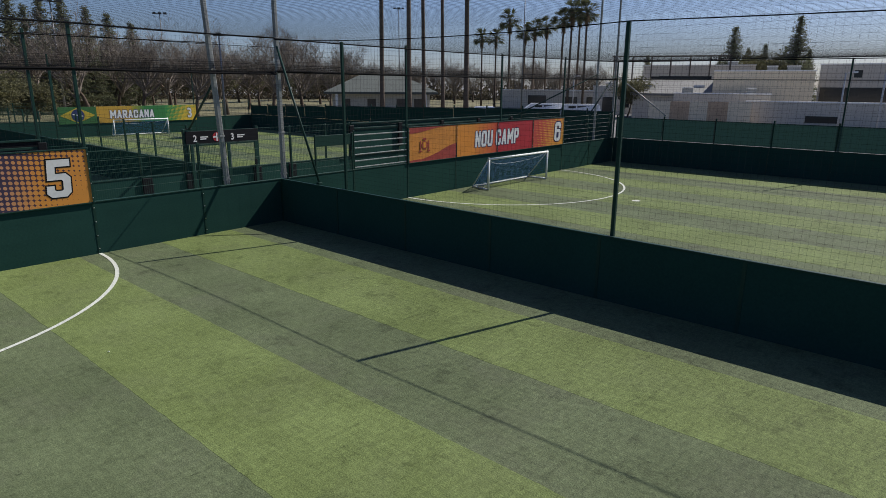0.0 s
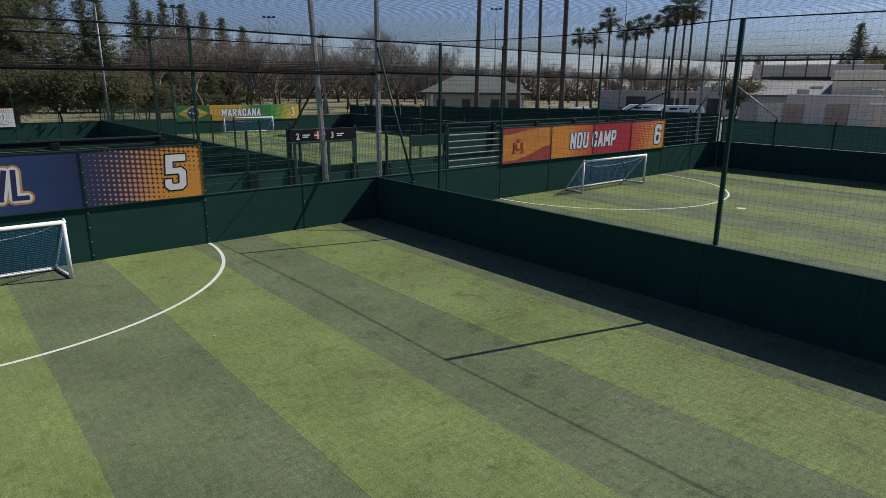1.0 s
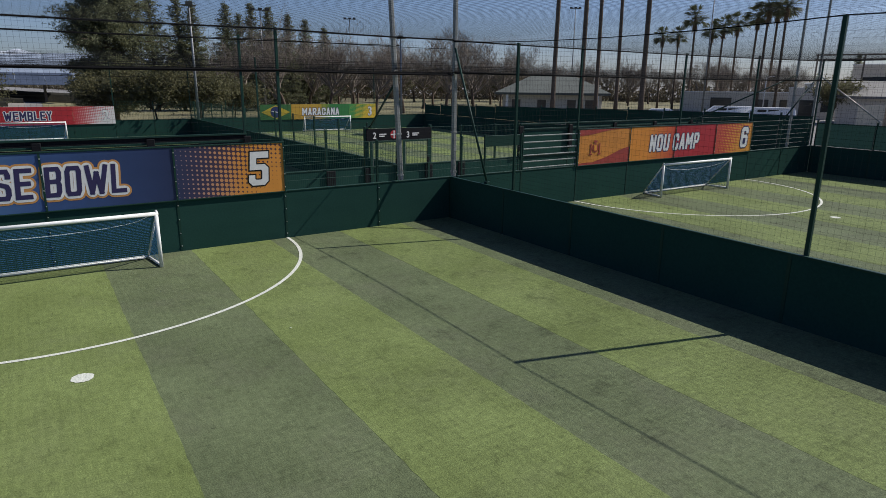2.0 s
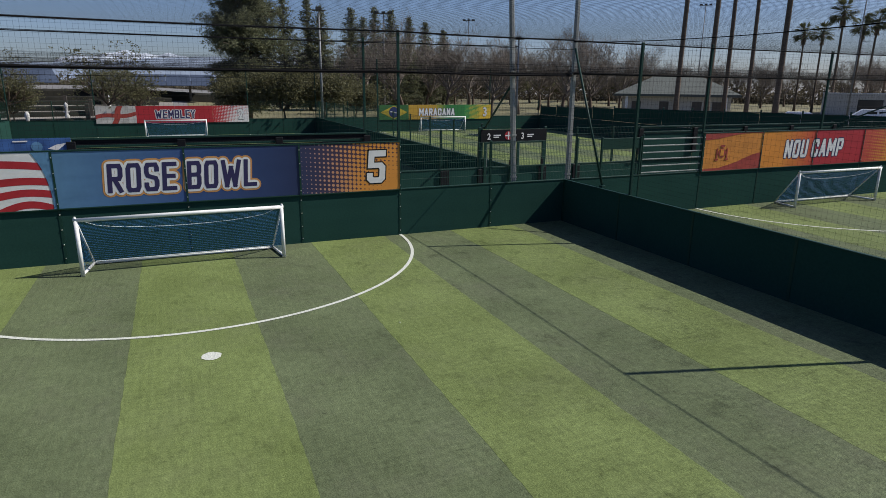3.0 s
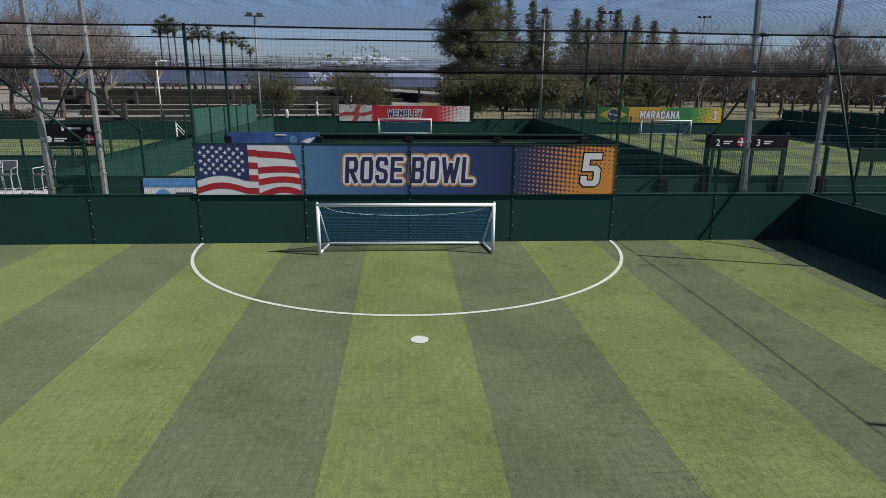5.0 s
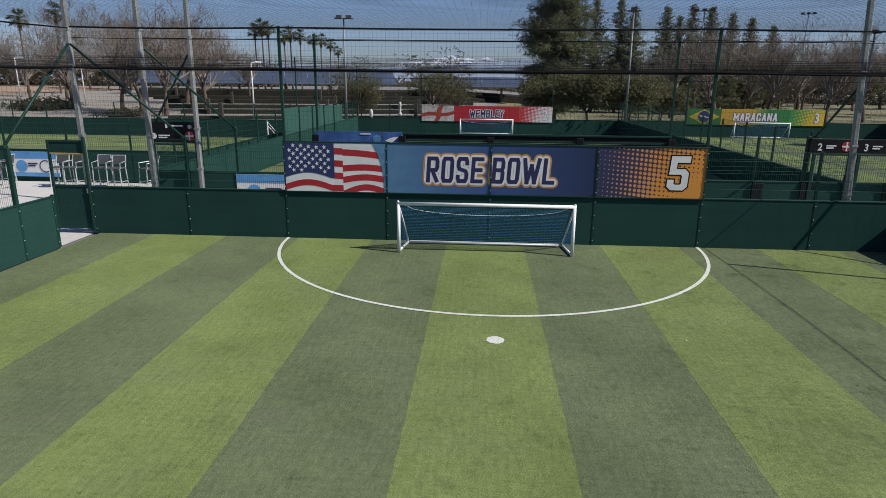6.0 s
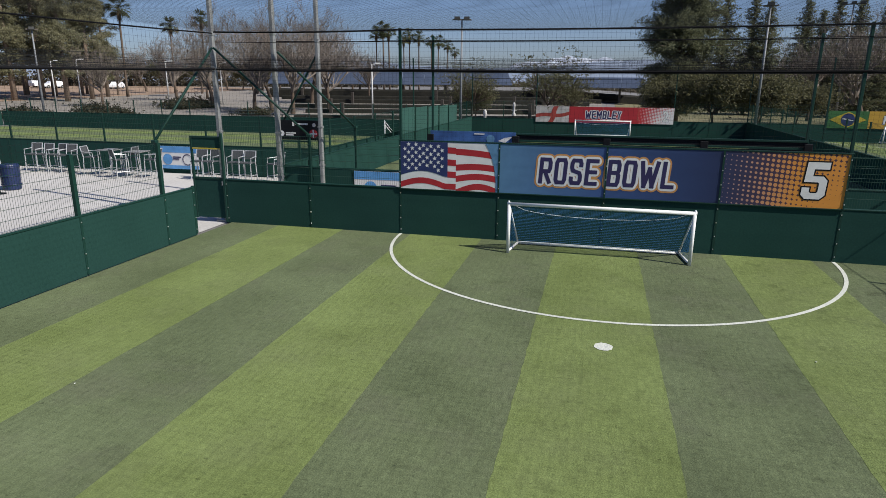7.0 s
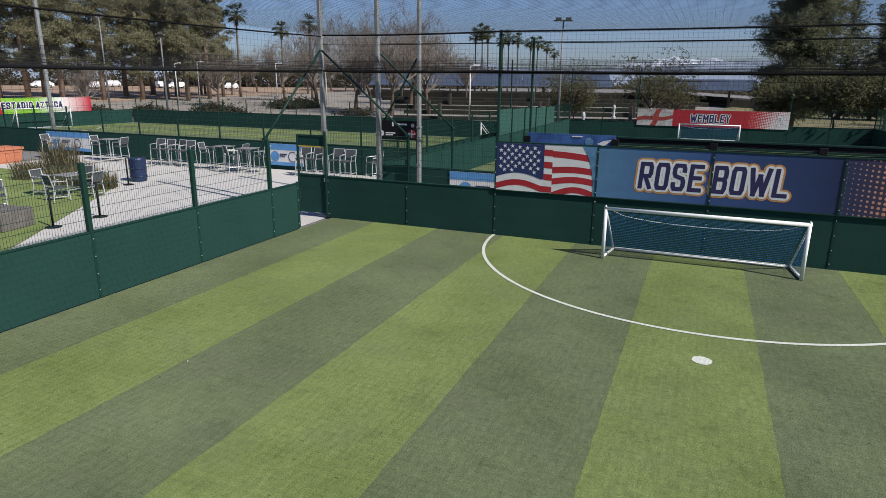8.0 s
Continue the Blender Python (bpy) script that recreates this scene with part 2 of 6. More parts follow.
def thing(name, x=0.0, y=0.0, z=0.0, rz=0.0, label="", category="", group="", kind=""):
    """An empty at the base of a thing, which carries its parts."""
    ob = new(name)
    ob.empty_display_size = 0.2
    ob.matrix_basis = pose(x, y, z, 0, 0, rz)
    return tagged(ob, label, category, group, kind)


def part(name, shape, material, parent, label="", smooth=False, at=None, kind=""):
    """One mesh under a thing or a part. shape: a Shape or a mesh that is shared."""
    me = shape.mesh(name, material, smooth) if isinstance(shape, Shape) else shape
    ob = new(name, me)
    ob.parent = parent
    if at is not None:
        ob.matrix_basis = at if isinstance(at, Matrix) else Matrix.Translation(at)
    return tagged(ob, label, kind=kind)


def solo(name, shape, material, label, category, group="", kind="", smooth=False, m=None):
    ob = new(name, shape.mesh(name, material, smooth) if isinstance(shape, Shape) else shape)
    if m is not None:
        ob.matrix_basis = m
    return tagged(ob, label, category, group, kind)


def letters(text, height, material, width=None, bold=0.0, depth=0.004, squeeze=1.0):
    """A mesh of lettering that stands in the plane y = 0 and is read from -y, centred at its base."""
    cu = bpy.data.curves.new("letters", "FONT")
    cu.body, cu.align_x, cu.size, cu.extrude, cu.offset, cu.resolution_u = text, "CENTER", height / 0.69, depth, bold, 3
    ob = new("letters", cu)
    dg = bpy.context.evaluated_depsgraph_get()
    me = bpy.data.meshes.new_from_object(ob.evaluated_get(dg))
    bpy.data.objects.remove(ob)
    co = np.empty(len(me.vertices) * 3)
    me.vertices.foreach_get("co", co)
    co = co.reshape(-1, 3)
    k = (width / (co[:, 0].max() - co[:, 0].min())) if width else squeeze
    mid = (co[:, 0].max() + co[:, 0].min()) / 2 * (1 if width else 0)
    out = np.stack([(co[:, 0] - mid) * k, -co[:, 2], co[:, 1]], 1)
    me.vertices.foreach_set("co", out.ravel())
    me.materials.clear()
    me.materials.append(material)
    me.update()
    return me


# ---- ground and turf ----
def rise(x, y):
    """The car park side climbs gently away from the pitches."""
    r = math.hypot(x, y + 15)
    az = math.degrees(math.atan2(-x, y + 15))
    s = min(1, max(0, (az + 8) / 14))
    s = s * s * (3 - 2 * s)
    return min(2.3, 0.020 * max(0, r - 62)) * s


def ground_sheet():
    sh = Shape()
    radii = [0, 12, 25, 40, 55, 62, 70, 80, 95, 115, 140, 180, 260, 420, 800, 1600, 3200, 4600]
    k = 96
    rings = [[(r * math.sin(2 * math.pi * i / k), r * math.cos(2 * math.pi * i / k) - 15) for i in range(k)] for r in radii[1:]]
    sh.loft([[(x, y, rise(x, y) - 0.05) for x, y in q] for q in rings], caps=False)
    n = len(sh.v)
    sh.v.append((0, -15, -0.05))
    sh.f += [(n, i, (i + 1) % k) for i in range(k)]
    return sh


solo("ground", ground_sheet(), M_ASPHALT, "grey worn asphalt and hard ground", "ground", kind="structure")


def sheet(name, x0, y0, x1, y1, z, material, label, category, step=10.0, climb=True):
    sh = Shape()
    nx, ny = max(1, round((x1 - x0) / step)), max(1, round((y1 - y0) / step))
    for i in range(nx):
        for j in range(ny):
            q = [(x0 + (x1 - x0) * (i + a) / nx, y0 + (y1 - y0) * (j + b) / ny) for a, b in ((0, 0), (1, 0), (1, 1), (0, 1))]
            sh.face(*[(x, y, z + (rise(x, y) if climb else 0)) for x, y in q])
    return solo(name, sh, material, label, category, kind="structure")


STRIPE, STRIPE_AT = 1.86, -1.03


def pitch(cx, cy, half_w, y0, y1, along="y", name="pitch"):
    """A striped artificial-grass pitch; each band of turf is a piece."""
    p = thing(name, label="striped artificial grass football pitch", category="pitch", kind="structure")
    edges = [-half_w]
    e = STRIPE_AT - 20 * STRIPE
    while e < half_w:
        if e > -half_w:
            edges.append(e)
        e += STRIPE
    edges.append(half_w)
    for a, b in zip(edges, edges[1:]):
        light = round(((a + b) / 2 - STRIPE_AT) / STRIPE - 0.5) % 2 == 0
        sh = Shape()
        if along == "y" and cx == 0 and y0 < -1:
            k = 200
            seam = lambda e, j: 0.0 if abs(e) > half_w - 0.01 else random.Random(round(e * 100) * 1000 + j).uniform(-0.009, 0.009)
            top = 0.0 if light else -0.002
            sh.loft([[(cx + a + seam(a, j), y0 + (y1 - y0) * j / k, top), (cx + b + seam(b, j), y0 + (y1 - y0) * j / k, top), (cx + b, y0 + (y1 - y0) * j / k, -0.04), (cx + a, y0 + (y1 - y0) * j / k, -0.04)] for j in range(k + 1)])
        elif along == "y":
            sh.box(cx + a, y0, -0.04, cx + b, y1, 0.0 if light else -0.002)
        else:
            sh.box(y0, cy + a, -0.04, y1, cy + b, 0.0 if light else -0.002)
        part("turf_band", sh, M_TURF_LIGHT if light else M_TURF_DARK, p)
    return p


def arc_line(cx, cy, r, a0, a1, name="penalty_arc", w=0.074, label="white painted penalty area arc"):
    sh = Shape()
    k = 72
    rng = random.Random(4)
    for i in range(k):
        t0, t1 = [radians(a0 + (a1 - a0) * (i + d) / k) for d in (0, 1)]
        pts = [(cx + q * math.cos(t), cy + q * math.sin(t), 0.006) for q, t in ((r - w / 2, t0), (r + w / 2, t0), (r + w / 2, t1), (r - w / 2, t1))]
        sh.face(*pts)
    return solo(name, sh, M_LINE, label, "line", kind="structure")


def spot(cx, cy):
    sh = Shape()
    rng = random.Random(7)
    sh.face(*[(cx + (0.14 + rng.uniform(-0.012, 0.012)) * math.cos(a), cy + (0.14 + rng.uniform(-0.012, 0.012)) * math.sin(a), 0.006) for a in [2 * math.pi * i / 28 for i in range(28)]])
    return solo("penalty_spot", sh, M_LINE, "white painted penalty spot", "spot", kind="structure")


def paper_scrap(x, y, seed):
    """A small torn bit of paper that lies curled on the turf."""
    rng = random.Random(seed)
    ring = [(0.015 * rng.uniform(0.6, 1.2) * math.cos(a), 0.015 * rng.uniform(0.6, 1.2) * math.sin(a), 0.008 + 0.010 * rng.random()) for a in [math.pi * k / 4 for k in range(8)]]
    sh = Shape().loft([[(p[0], p[1], p[2] - 0.003) for p in ring], ring])
    return solo("paper_scrap", sh, M_LINE, "tiny white scrap of paper on the turf", "scrap", "paper scraps", m=pose(x, y, 0.0))


pitch(0, 0, 9.9, -32, 0, name="pitch_5")
for i, (x, y) in enumerate(((2.97, -5.80), (-6.53, -8.97))):
    paper_scrap(x, y, i)
pitch(20, 0, 9.9, -32, 0, name="pitch_6")
pitch(0, 0, 9.9, 3.1, 34, name="pitch_2")
pitch(20, 0, 9.9, 3.1, 34, name="pitch_3")
pitch(0, 18, 9.9, -49, -11, along="x", name="pitch_4")
for px in (0, 20):
    arc_line(px, 0, 5.0, 180, 360)
    spot(px + 0.06 if px == 0 else 19.9, -6.02)
    arc_line(px, 34, 5.0, 180, 360)
arc_line(-49, 18, 5.0, -90, 90)
arc_line(-11, 18, 5.0, 90, 270)
sheet("alley_paving", -10.0, 0.12, 30, 3.0, -0.03, M_PAVING, "pale concrete path between the pitches", "path", climb=False)
sheet("terrace_paving", -30, -32, -10.1, 7.9, -0.03, M_PAVING, "pale concrete terrace beside the pitch", "terrace", climb=False)
sheet("park_lawn", 2, 35, 150, 140, -0.035, M_LAWN, "dry winter grass of the park", "lawn")

# ---- kickboard walls and fences ----
BOARD_H = 1.165
_shared = {}


def shared(key, make):
    if key not in _shared:
        _shared[key] = make()
    return _shared[key]


def along(axis, c, a, o, z):
    """A point a along a wall of that axis, at o beyond its face."""
    return (a, c + o, z) if axis == "x" else (c + o, a, z)


def span_box(sh, axis, c, a0, a1, o0, o1, z0, z1, bevel=0.0):
    p, q = along(axis, c, a0, min(o0, o1), z0), along(axis, c, a1, max(o0, o1), z1)
    return sh.box(p[0], p[1], p[2], q[0], q[1], q[2], bevel)


def board_wall(name, axis, c, a0, a1, out, joints=None, bolts=False, h=BOARD_H, label="dark green painted kickboard wall round the pitch", z=0.0, rail=True):
    """Boards between joints, with a cover strip at each joint and a cap rail. out: +1 or -1, the side away from the pitch."""
    w = thing(name, label=label, category="wall", kind="structure")
    if joints is None:
        n = max(1, round((a1 - a0) / 2.5))
        joints = [a0 + (a1 - a0) * i / n for i in range(n + 1)]
    else:
        joints = [a0] + [j for j in joints if a0 + 0.05 < j < a1 - 0.05] + [a1]
    for p, q in zip(joints, joints[1:]):
        part("board", span_box(Shape(), axis, c, p + 0.006, q - 0.006, 0, out * 0.04, z - 0.03, z + h, 0.004), M_BOARD, w)
    for j in joints:
        a = min(max(j, a0 + 0.03), a1 - 0.03)
        part("joint_strip", span_box(Shape(), axis, c, a - 0.028, a + 0.028, -out * 0.008, -out * 0.001, z + 0.0, z + h + 0.01), M_POST, w)
        part("post", span_box(Shape(), axis, c, a - 0.03, a + 0.03, out * 0.045, out * 0.105, z - 0.03, z + h + 0.02, 0.004), M_POST, w)
        if bolts:
            for bz in (0.12, 0.42, 0.74, 1.06):
                b = along(axis, c, a, -out * 0.012, z + bz)
                me = shared("bolt", lambda: Shape().box(-0.011, -0.011, -0.011, 0.011, 0.011, 0.011, 0.004).mesh("bolt", M_BOLT))
                part("bolt", me, None, w, at=b)
    if rail:
        part("cap_rail", span_box(Shape(), axis, c, a0, a1, -out * 0.012, out * 0.06, z + h + 0.003, z + h + 0.035, 0.006), M_POST, w)
    return w


def wires(axis, c, a0, a1, z0, z1, dv=0.05, dh=0.2, rv=0.0030, rh=0.0048, o=0.05):
    sh = Shape()
    n = round((a1 - a0) / dv)
    for i in range(n + 1):
        a = a0 + (a1 - a0) * i / n
        sh.tube([along(axis, c, a, o, z0), along(axis, c, a, o, z1)], rv, 3, caps=False)
    n = max(1, round((z1 - z0) / dh))
    for i in range(n + 1):
        z = z0 + (z1 - z0) * i / n
        sh.tube([along(axis, c, a0, o, z), along(axis, c, a1, o, z)], rh, 3, caps=False)
    return sh


def mesh_fence(name, axis, c, a0, a1, posts, z0=1.20, z1=2.39, o=0.05, dv=0.05, rv=0.0030, dh=0.2, rh=0.0048, pw=0.03, label="dark green welded wire mesh fence on the kickboard"):
    f = thing(name, label=label, category="fence", kind="structure")
    part("wire_mesh", wires(axis, c, a0, a1, z0, z1, dv, dh, rv, rh, o), M_WIRE, f, kind="stuff")
    for a in posts:
        part("post", span_box(Shape(), axis, c, a - pw, a + pw, o + 0.006, o + 0.006 + 2 * pw, z0 - 0.03, z1 + 0.03, 0.004), M_POST, f)
    return f


def pole(name, x, y, z0, z1, r, material, label, category, n=8, group=""):
    return solo(name, Shape().tube([(x, y, z0), (x, y, z1)], r, n), material, label, category, group=group, smooth=n > 6)


def tall_post(x, y, z1=5.02, z0=0.0, w=0.032):
    sh = Shape().box(-w, -w, 0, w, w, z1 - z0, 0.006)
    return solo("fence_post", sh, M_POST, "tall dark green square steel net post", "post", group="net posts", m=pose(x, y, z0))


J5 = [-7.5, -5, -2.5, 0, 2.5, 5, 7.6]
board_wall("wall_north", "x", 0.0, -10, 10, 1, J5, bolts=True)
board_wall("wall_west", "y", -10.0, -32, -1.4, -1, [-2.5 - 2.5 * i for i in range(12)][::-1], bolts=True)
board_wall("wall_east", "y", 9.9, -32, -0.02, 1)
board_wall("wall_east_outer", "y", 10.06, -32, -0.02, -1, rail=False)
board_wall("wall_north_far", "x", 0.0, 10.18, 30, 1, [12.6, 15, 17.5, 20, 22.5, 25, 27.5])
board_wall("wall_east_far", "y", 30.0, -32, -0.02, 1)
board_wall("wall_alley", "x", 3.0, -10, 30, 1, [-7.5, -5, -2.5, 0, 2.5, 5, 7.6, 10, 12.5, 15, 17.5, 20, 22.5, 25, 27.5])
board_wall("wall_west_back", "y", -9.98, 3.2, 34, -1)
board_wall("wall_middle_back", "y", 9.94, 3.2, 34, 1)
board_wall("wall_east_back", "y", 30.0, 3.2, 34, 1)
board_wall("wall_back", "x", 34.0, -10, 30.0, 1, z=-0.05)
board_wall("wall_terrace", "x", 8.0, -49, -10.9, 1)
board_wall("wall_pitch_end", "y", -49.0, 8.1, 27.9, -1)
board_wall("wall_pitch_side", "x", 28.0, -49, -10.9, 1)
board_wall("wall_pitch_near_end", "y", -10.9, 8.1, 27.9, 1)

mesh_fence("fence_north_right", "x", 0.0, 5.03, 9.95, [7.6], z1=2.30)
mesh_fence("fence_north_left", "x", 0.0, -9.93, -5.03, [-7.5], z1=2.39)
mesh_fence("fence_west", "y", -10.0, -31.9, -2.5, [-2.5, -5, -7.5, -10, -12.5, -15], o=-0.09, z1=2.36, pw=0.042)
mesh_fence("fence_alley_left", "x", 3.0, -9.9, -5.05, [-9.9, -8.6, -7.4, -5.0], dv=0.06, o=0.0)
mesh_fence("fence_alley_right", "x", 3.0, 5.05, 15.0, [7.4, 8.75, 10.0, 11.1, 12.4, 13.9, 15.0], dv=0.06, o=0.0)
mesh_fence("fence_alley_far", "x", 3.0, 15.05, 29.9, [17.5, 20, 22.5, 25, 27.5], dv=0.08, o=0.0)
mesh_fence("fence_north_far", "x", 0.0, 25.05, 29.9, [27.4, 29.6], dv=0.08)
mesh_fence("fence_terrace", "x", 8.0, -48.9, -10.9, [-13.5 - 2.5 * i for i in range(15)], dv=0.08, rv=0.004, o=0.0)
mesh_fence("fence_west_back", "y", -10.0, 3.2, 34, [4.5 + 2.5 * i for i in range(12)], dv=0.07, rv=0.004, o=-0.05)
mesh_fence("fence_pitch_side", "x", 28.0, -48.9, -11, [-13.5 - 2.5 * i for i in range(15)], dv=0.12, rv=0.004, z1=2.25, o=0.0)
mesh_fence("fence_middle_back", "y", 10.0, 3.2, 34, [5.5 + 2.5 * i for i in range(12)], dv=0.1, rv=0.004, o=0.0)
mesh_fence("fence_back_left", "x", 34.0, -10, -5, [-10, -7.5], dv=0.1, rv=0.004)
mesh_fence("fence_back_middle", "x", 34.0, 5, 15, [7.5, 10, 12.5], dv=0.1, rv=0.004)
mesh_fence("fence_back_right", "x", 34.0, 25, 30, [27.5, 29.9], dv=0.1, rv=0.004)

for x, y, z in ((-5, 0.07, 5.02), (5, 0.07, 5.02), (-4.98, 3.1, 5.05), (5.0, 3.1, 5.02), (10.0, -2.75, 4.75), (10.0, -10.05, 4.8), (10.0, -17.6, 4.85), (10.0, -25, 4.85),
                (15, 0.07, 5.0), (20.3, 0.07, 4.95), (25, 0.07, 5.0), (30.1, 0.07, 5.0), (30.1, -10, 4.9), (30.1, -20, 4.9), (-10.0, -17, 5.0), (-10.0, -27, 5.0),
                (-5, 34.1, 5.0), (5, 34.1, 5.0), (15, 34.1, 5.0), (25, 34.1, 5.0), (-10, 34.1, 5.0), (10, 34.1, 5.0), (10.0, 18, 5.0), (-10, 18, 5.0)):
    tall_post(x, y, z)


# ---- nets ----
def net_sheet(name, corners, cell, r, sag, label, n_seg=6, material=None):
    """A net over four corners, of crossing cords."""
    a, b, c, d = [Vector(p) for p in corners]
    sh = Shape()

    def at(u, v):
        p = (a * (1 - u) + b * u) * (1 - v) + (d * (1 - u) + c * u) * v
        p.z -= sag * 4 * u * (1 - u) * (0.4 + 2.4 * v * (1 - v))
        return p
    nu, nv = round((b - a).length / cell), round((d - a).length / cell)
    for i in range(nu + 1):
        sh.tube([at(i / nu, j / n_seg) for j in range(n_seg + 1)], r, 3, caps=False)
    for j in range(nv + 1):
        sh.tube([at(i / n_seg, j / nv) for i in range(n_seg + 1)], r, 3, caps=False)
    return solo(name, sh, material or M_NET, label, "net", kind="stuff")


net_sheet("roof_net", [(-10, -32, 5.0), (10, -32, 4.8), (10, 0.05, 4.95), (-10, 0.05, 4.98)], 0.12, 0.0014, 0.12, "black knotted ball-stop net stretched over the pitch")
net_sheet("roof_net", [(10, -32, 4.8), (30, -32, 4.9), (30, 0.05, 4.95), (10, 0.05, 4.95)], 0.13, 0.0014, 0.12, "black knotted ball-stop net stretched over the pitch")
net_sheet("side_net", [(10.0, -32, 1.2), (10.0, 0, 1.2), (10.0, 0, 4.93), (10.0, -32, 4.8)], 0.10, 0.0011, 0.0, "black ball-stop net hung along the shared wall")
net_sheet("end_net", [(-10, 0.06, 2.4), (10, 0.06, 2.4), (10, 0.06, 4.95), (-10, 0.06, 4.98)], 0.10, 0.0014, 0.0, "black ball-stop net hung behind the goal")
net_sheet("end_net", [(10, 0.06, 2.4), (30, 0.06, 2.4), (30, 0.06, 4.95), (10, 0.06, 4.95)], 0.15, 0.0020, 0.0, "black ball-stop net hung behind the far goal")
net_sheet("side_net", [(-10.05, -32, 2.4), (-10.05, 0, 2.4), (-10.05, 0, 4.98), (-10.05, -32, 4.9)], 0.13, 0.0018, 0.0, "black ball-stop net hung above the terrace fence")
net_sheet("side_net", [(30, -32, 1.2), (30, 0, 1.2), (30, 0, 4.93), (30, -32, 4.8)], 0.18, 0.0025, 0.0, "black ball-stop net along the far side")


def rope(p, q, r, sag=0.0, label="black net edge rope"):
    p, q = Vector(p), Vector(q)
    sh = Shape().tube([p.lerp(q, i / 12) - Vector((0, 0, sag * 4 * (i / 12) * (1 - i / 12))) for i in range(13)], r, 6)
    return solo("net_rope", sh, M_ROPE, label, "rope", group="net ropes")


for z, r in ((4.98, 0.022), (4.74, 0.007), (4.06, 0.028)):
    rope((-10, 0.03, z), (-5, 0.03, z), r, 0.03)
    rope((-5, 0.03, z), (5, 0.03, z), r, 0.03)
    rope((5, 0.03, z), (10, 0.03, z - 0.03), r, 0.02)
for z, r in ((4.80, 0.010),):
    rope((9.99, 0.0, z + 0.1), (9.99, -10.05, z), r, 0.12)
    rope((9.99, -10.05, z), (9.99, -32, z - 0.1), r, 0.1)
for z, r in ((4.90, 0.018), (4.02, 0.026)):
    rope((-10.03, 0.0, z + 0.05), (-10.03, -17, z), r, 0.1)
for z in (4.93, 4.1):
    rope((10, 0.03, z), (30, 0.03, z), 0.02, 0.05)
    rope((30, 0.0, z), (30, -32, z), 0.02, 0.05)
    rope((-10, 3.05, z), (10, 3.05, z), 0.014, 0.05)
    rope((-10, 34.05, z), (30, 34.05, z), 0.016, 0.05)


def net_fold(p, q, z0, z1, label="black net bunched up in folds above its rope"):
    """Gathered netting: cords that lie closer and closer towards the rope, with an uneven upper edge."""
    p, q = Vector(p), Vector(q)
    rng = random.Random(round(p.x * 7 + q.y * 3))
    length = (q - p).length
    sh = Shape()
    levels, n = 36, max(8, round(length / 1.2))
    for i in range(levels):
        v = (i / (levels - 1)) ** 1.5
        wob = rng.uniform(0, 6)
        sh.tube([p.lerp(q, k / n) + Vector((0, 0, z0 + (z1 - z0) * v * (1 + 0.10 * math.sin(wob + k * 0.9)) - 0.03 * 4 * (k / n) * (1 - k / n))) for k in range(n + 1)], 0.0036 - 0.0018 * v, 3, caps=False)
    m = round(length / 0.022)
    for i in range(m):
        a = p.lerp(q, (i + 0.5) / m)
        lean = (q - p) / length * rng.uniform(-0.05, 0.05)
        sh.tube([a + Vector((0, 0, z0 - 0.02)), a + lean + Vector((0, 0, z1 - rng.uniform(0.0, 0.10)))], 0.0012, 3, caps=False)
    return solo("net_fold", sh, M_NET, label, "net", kind="stuff")


net_fold((-10, 0.045, 0), (10, 0.045, 0), 4.05, 4.36)
net_fold((10.05, 0.045, 0), (30, 0.045, 0), 4.06, 4.30)
net_fold((-10.04, 0.0, 0), (-10.04, -17, 0), 4.0, 4.32)


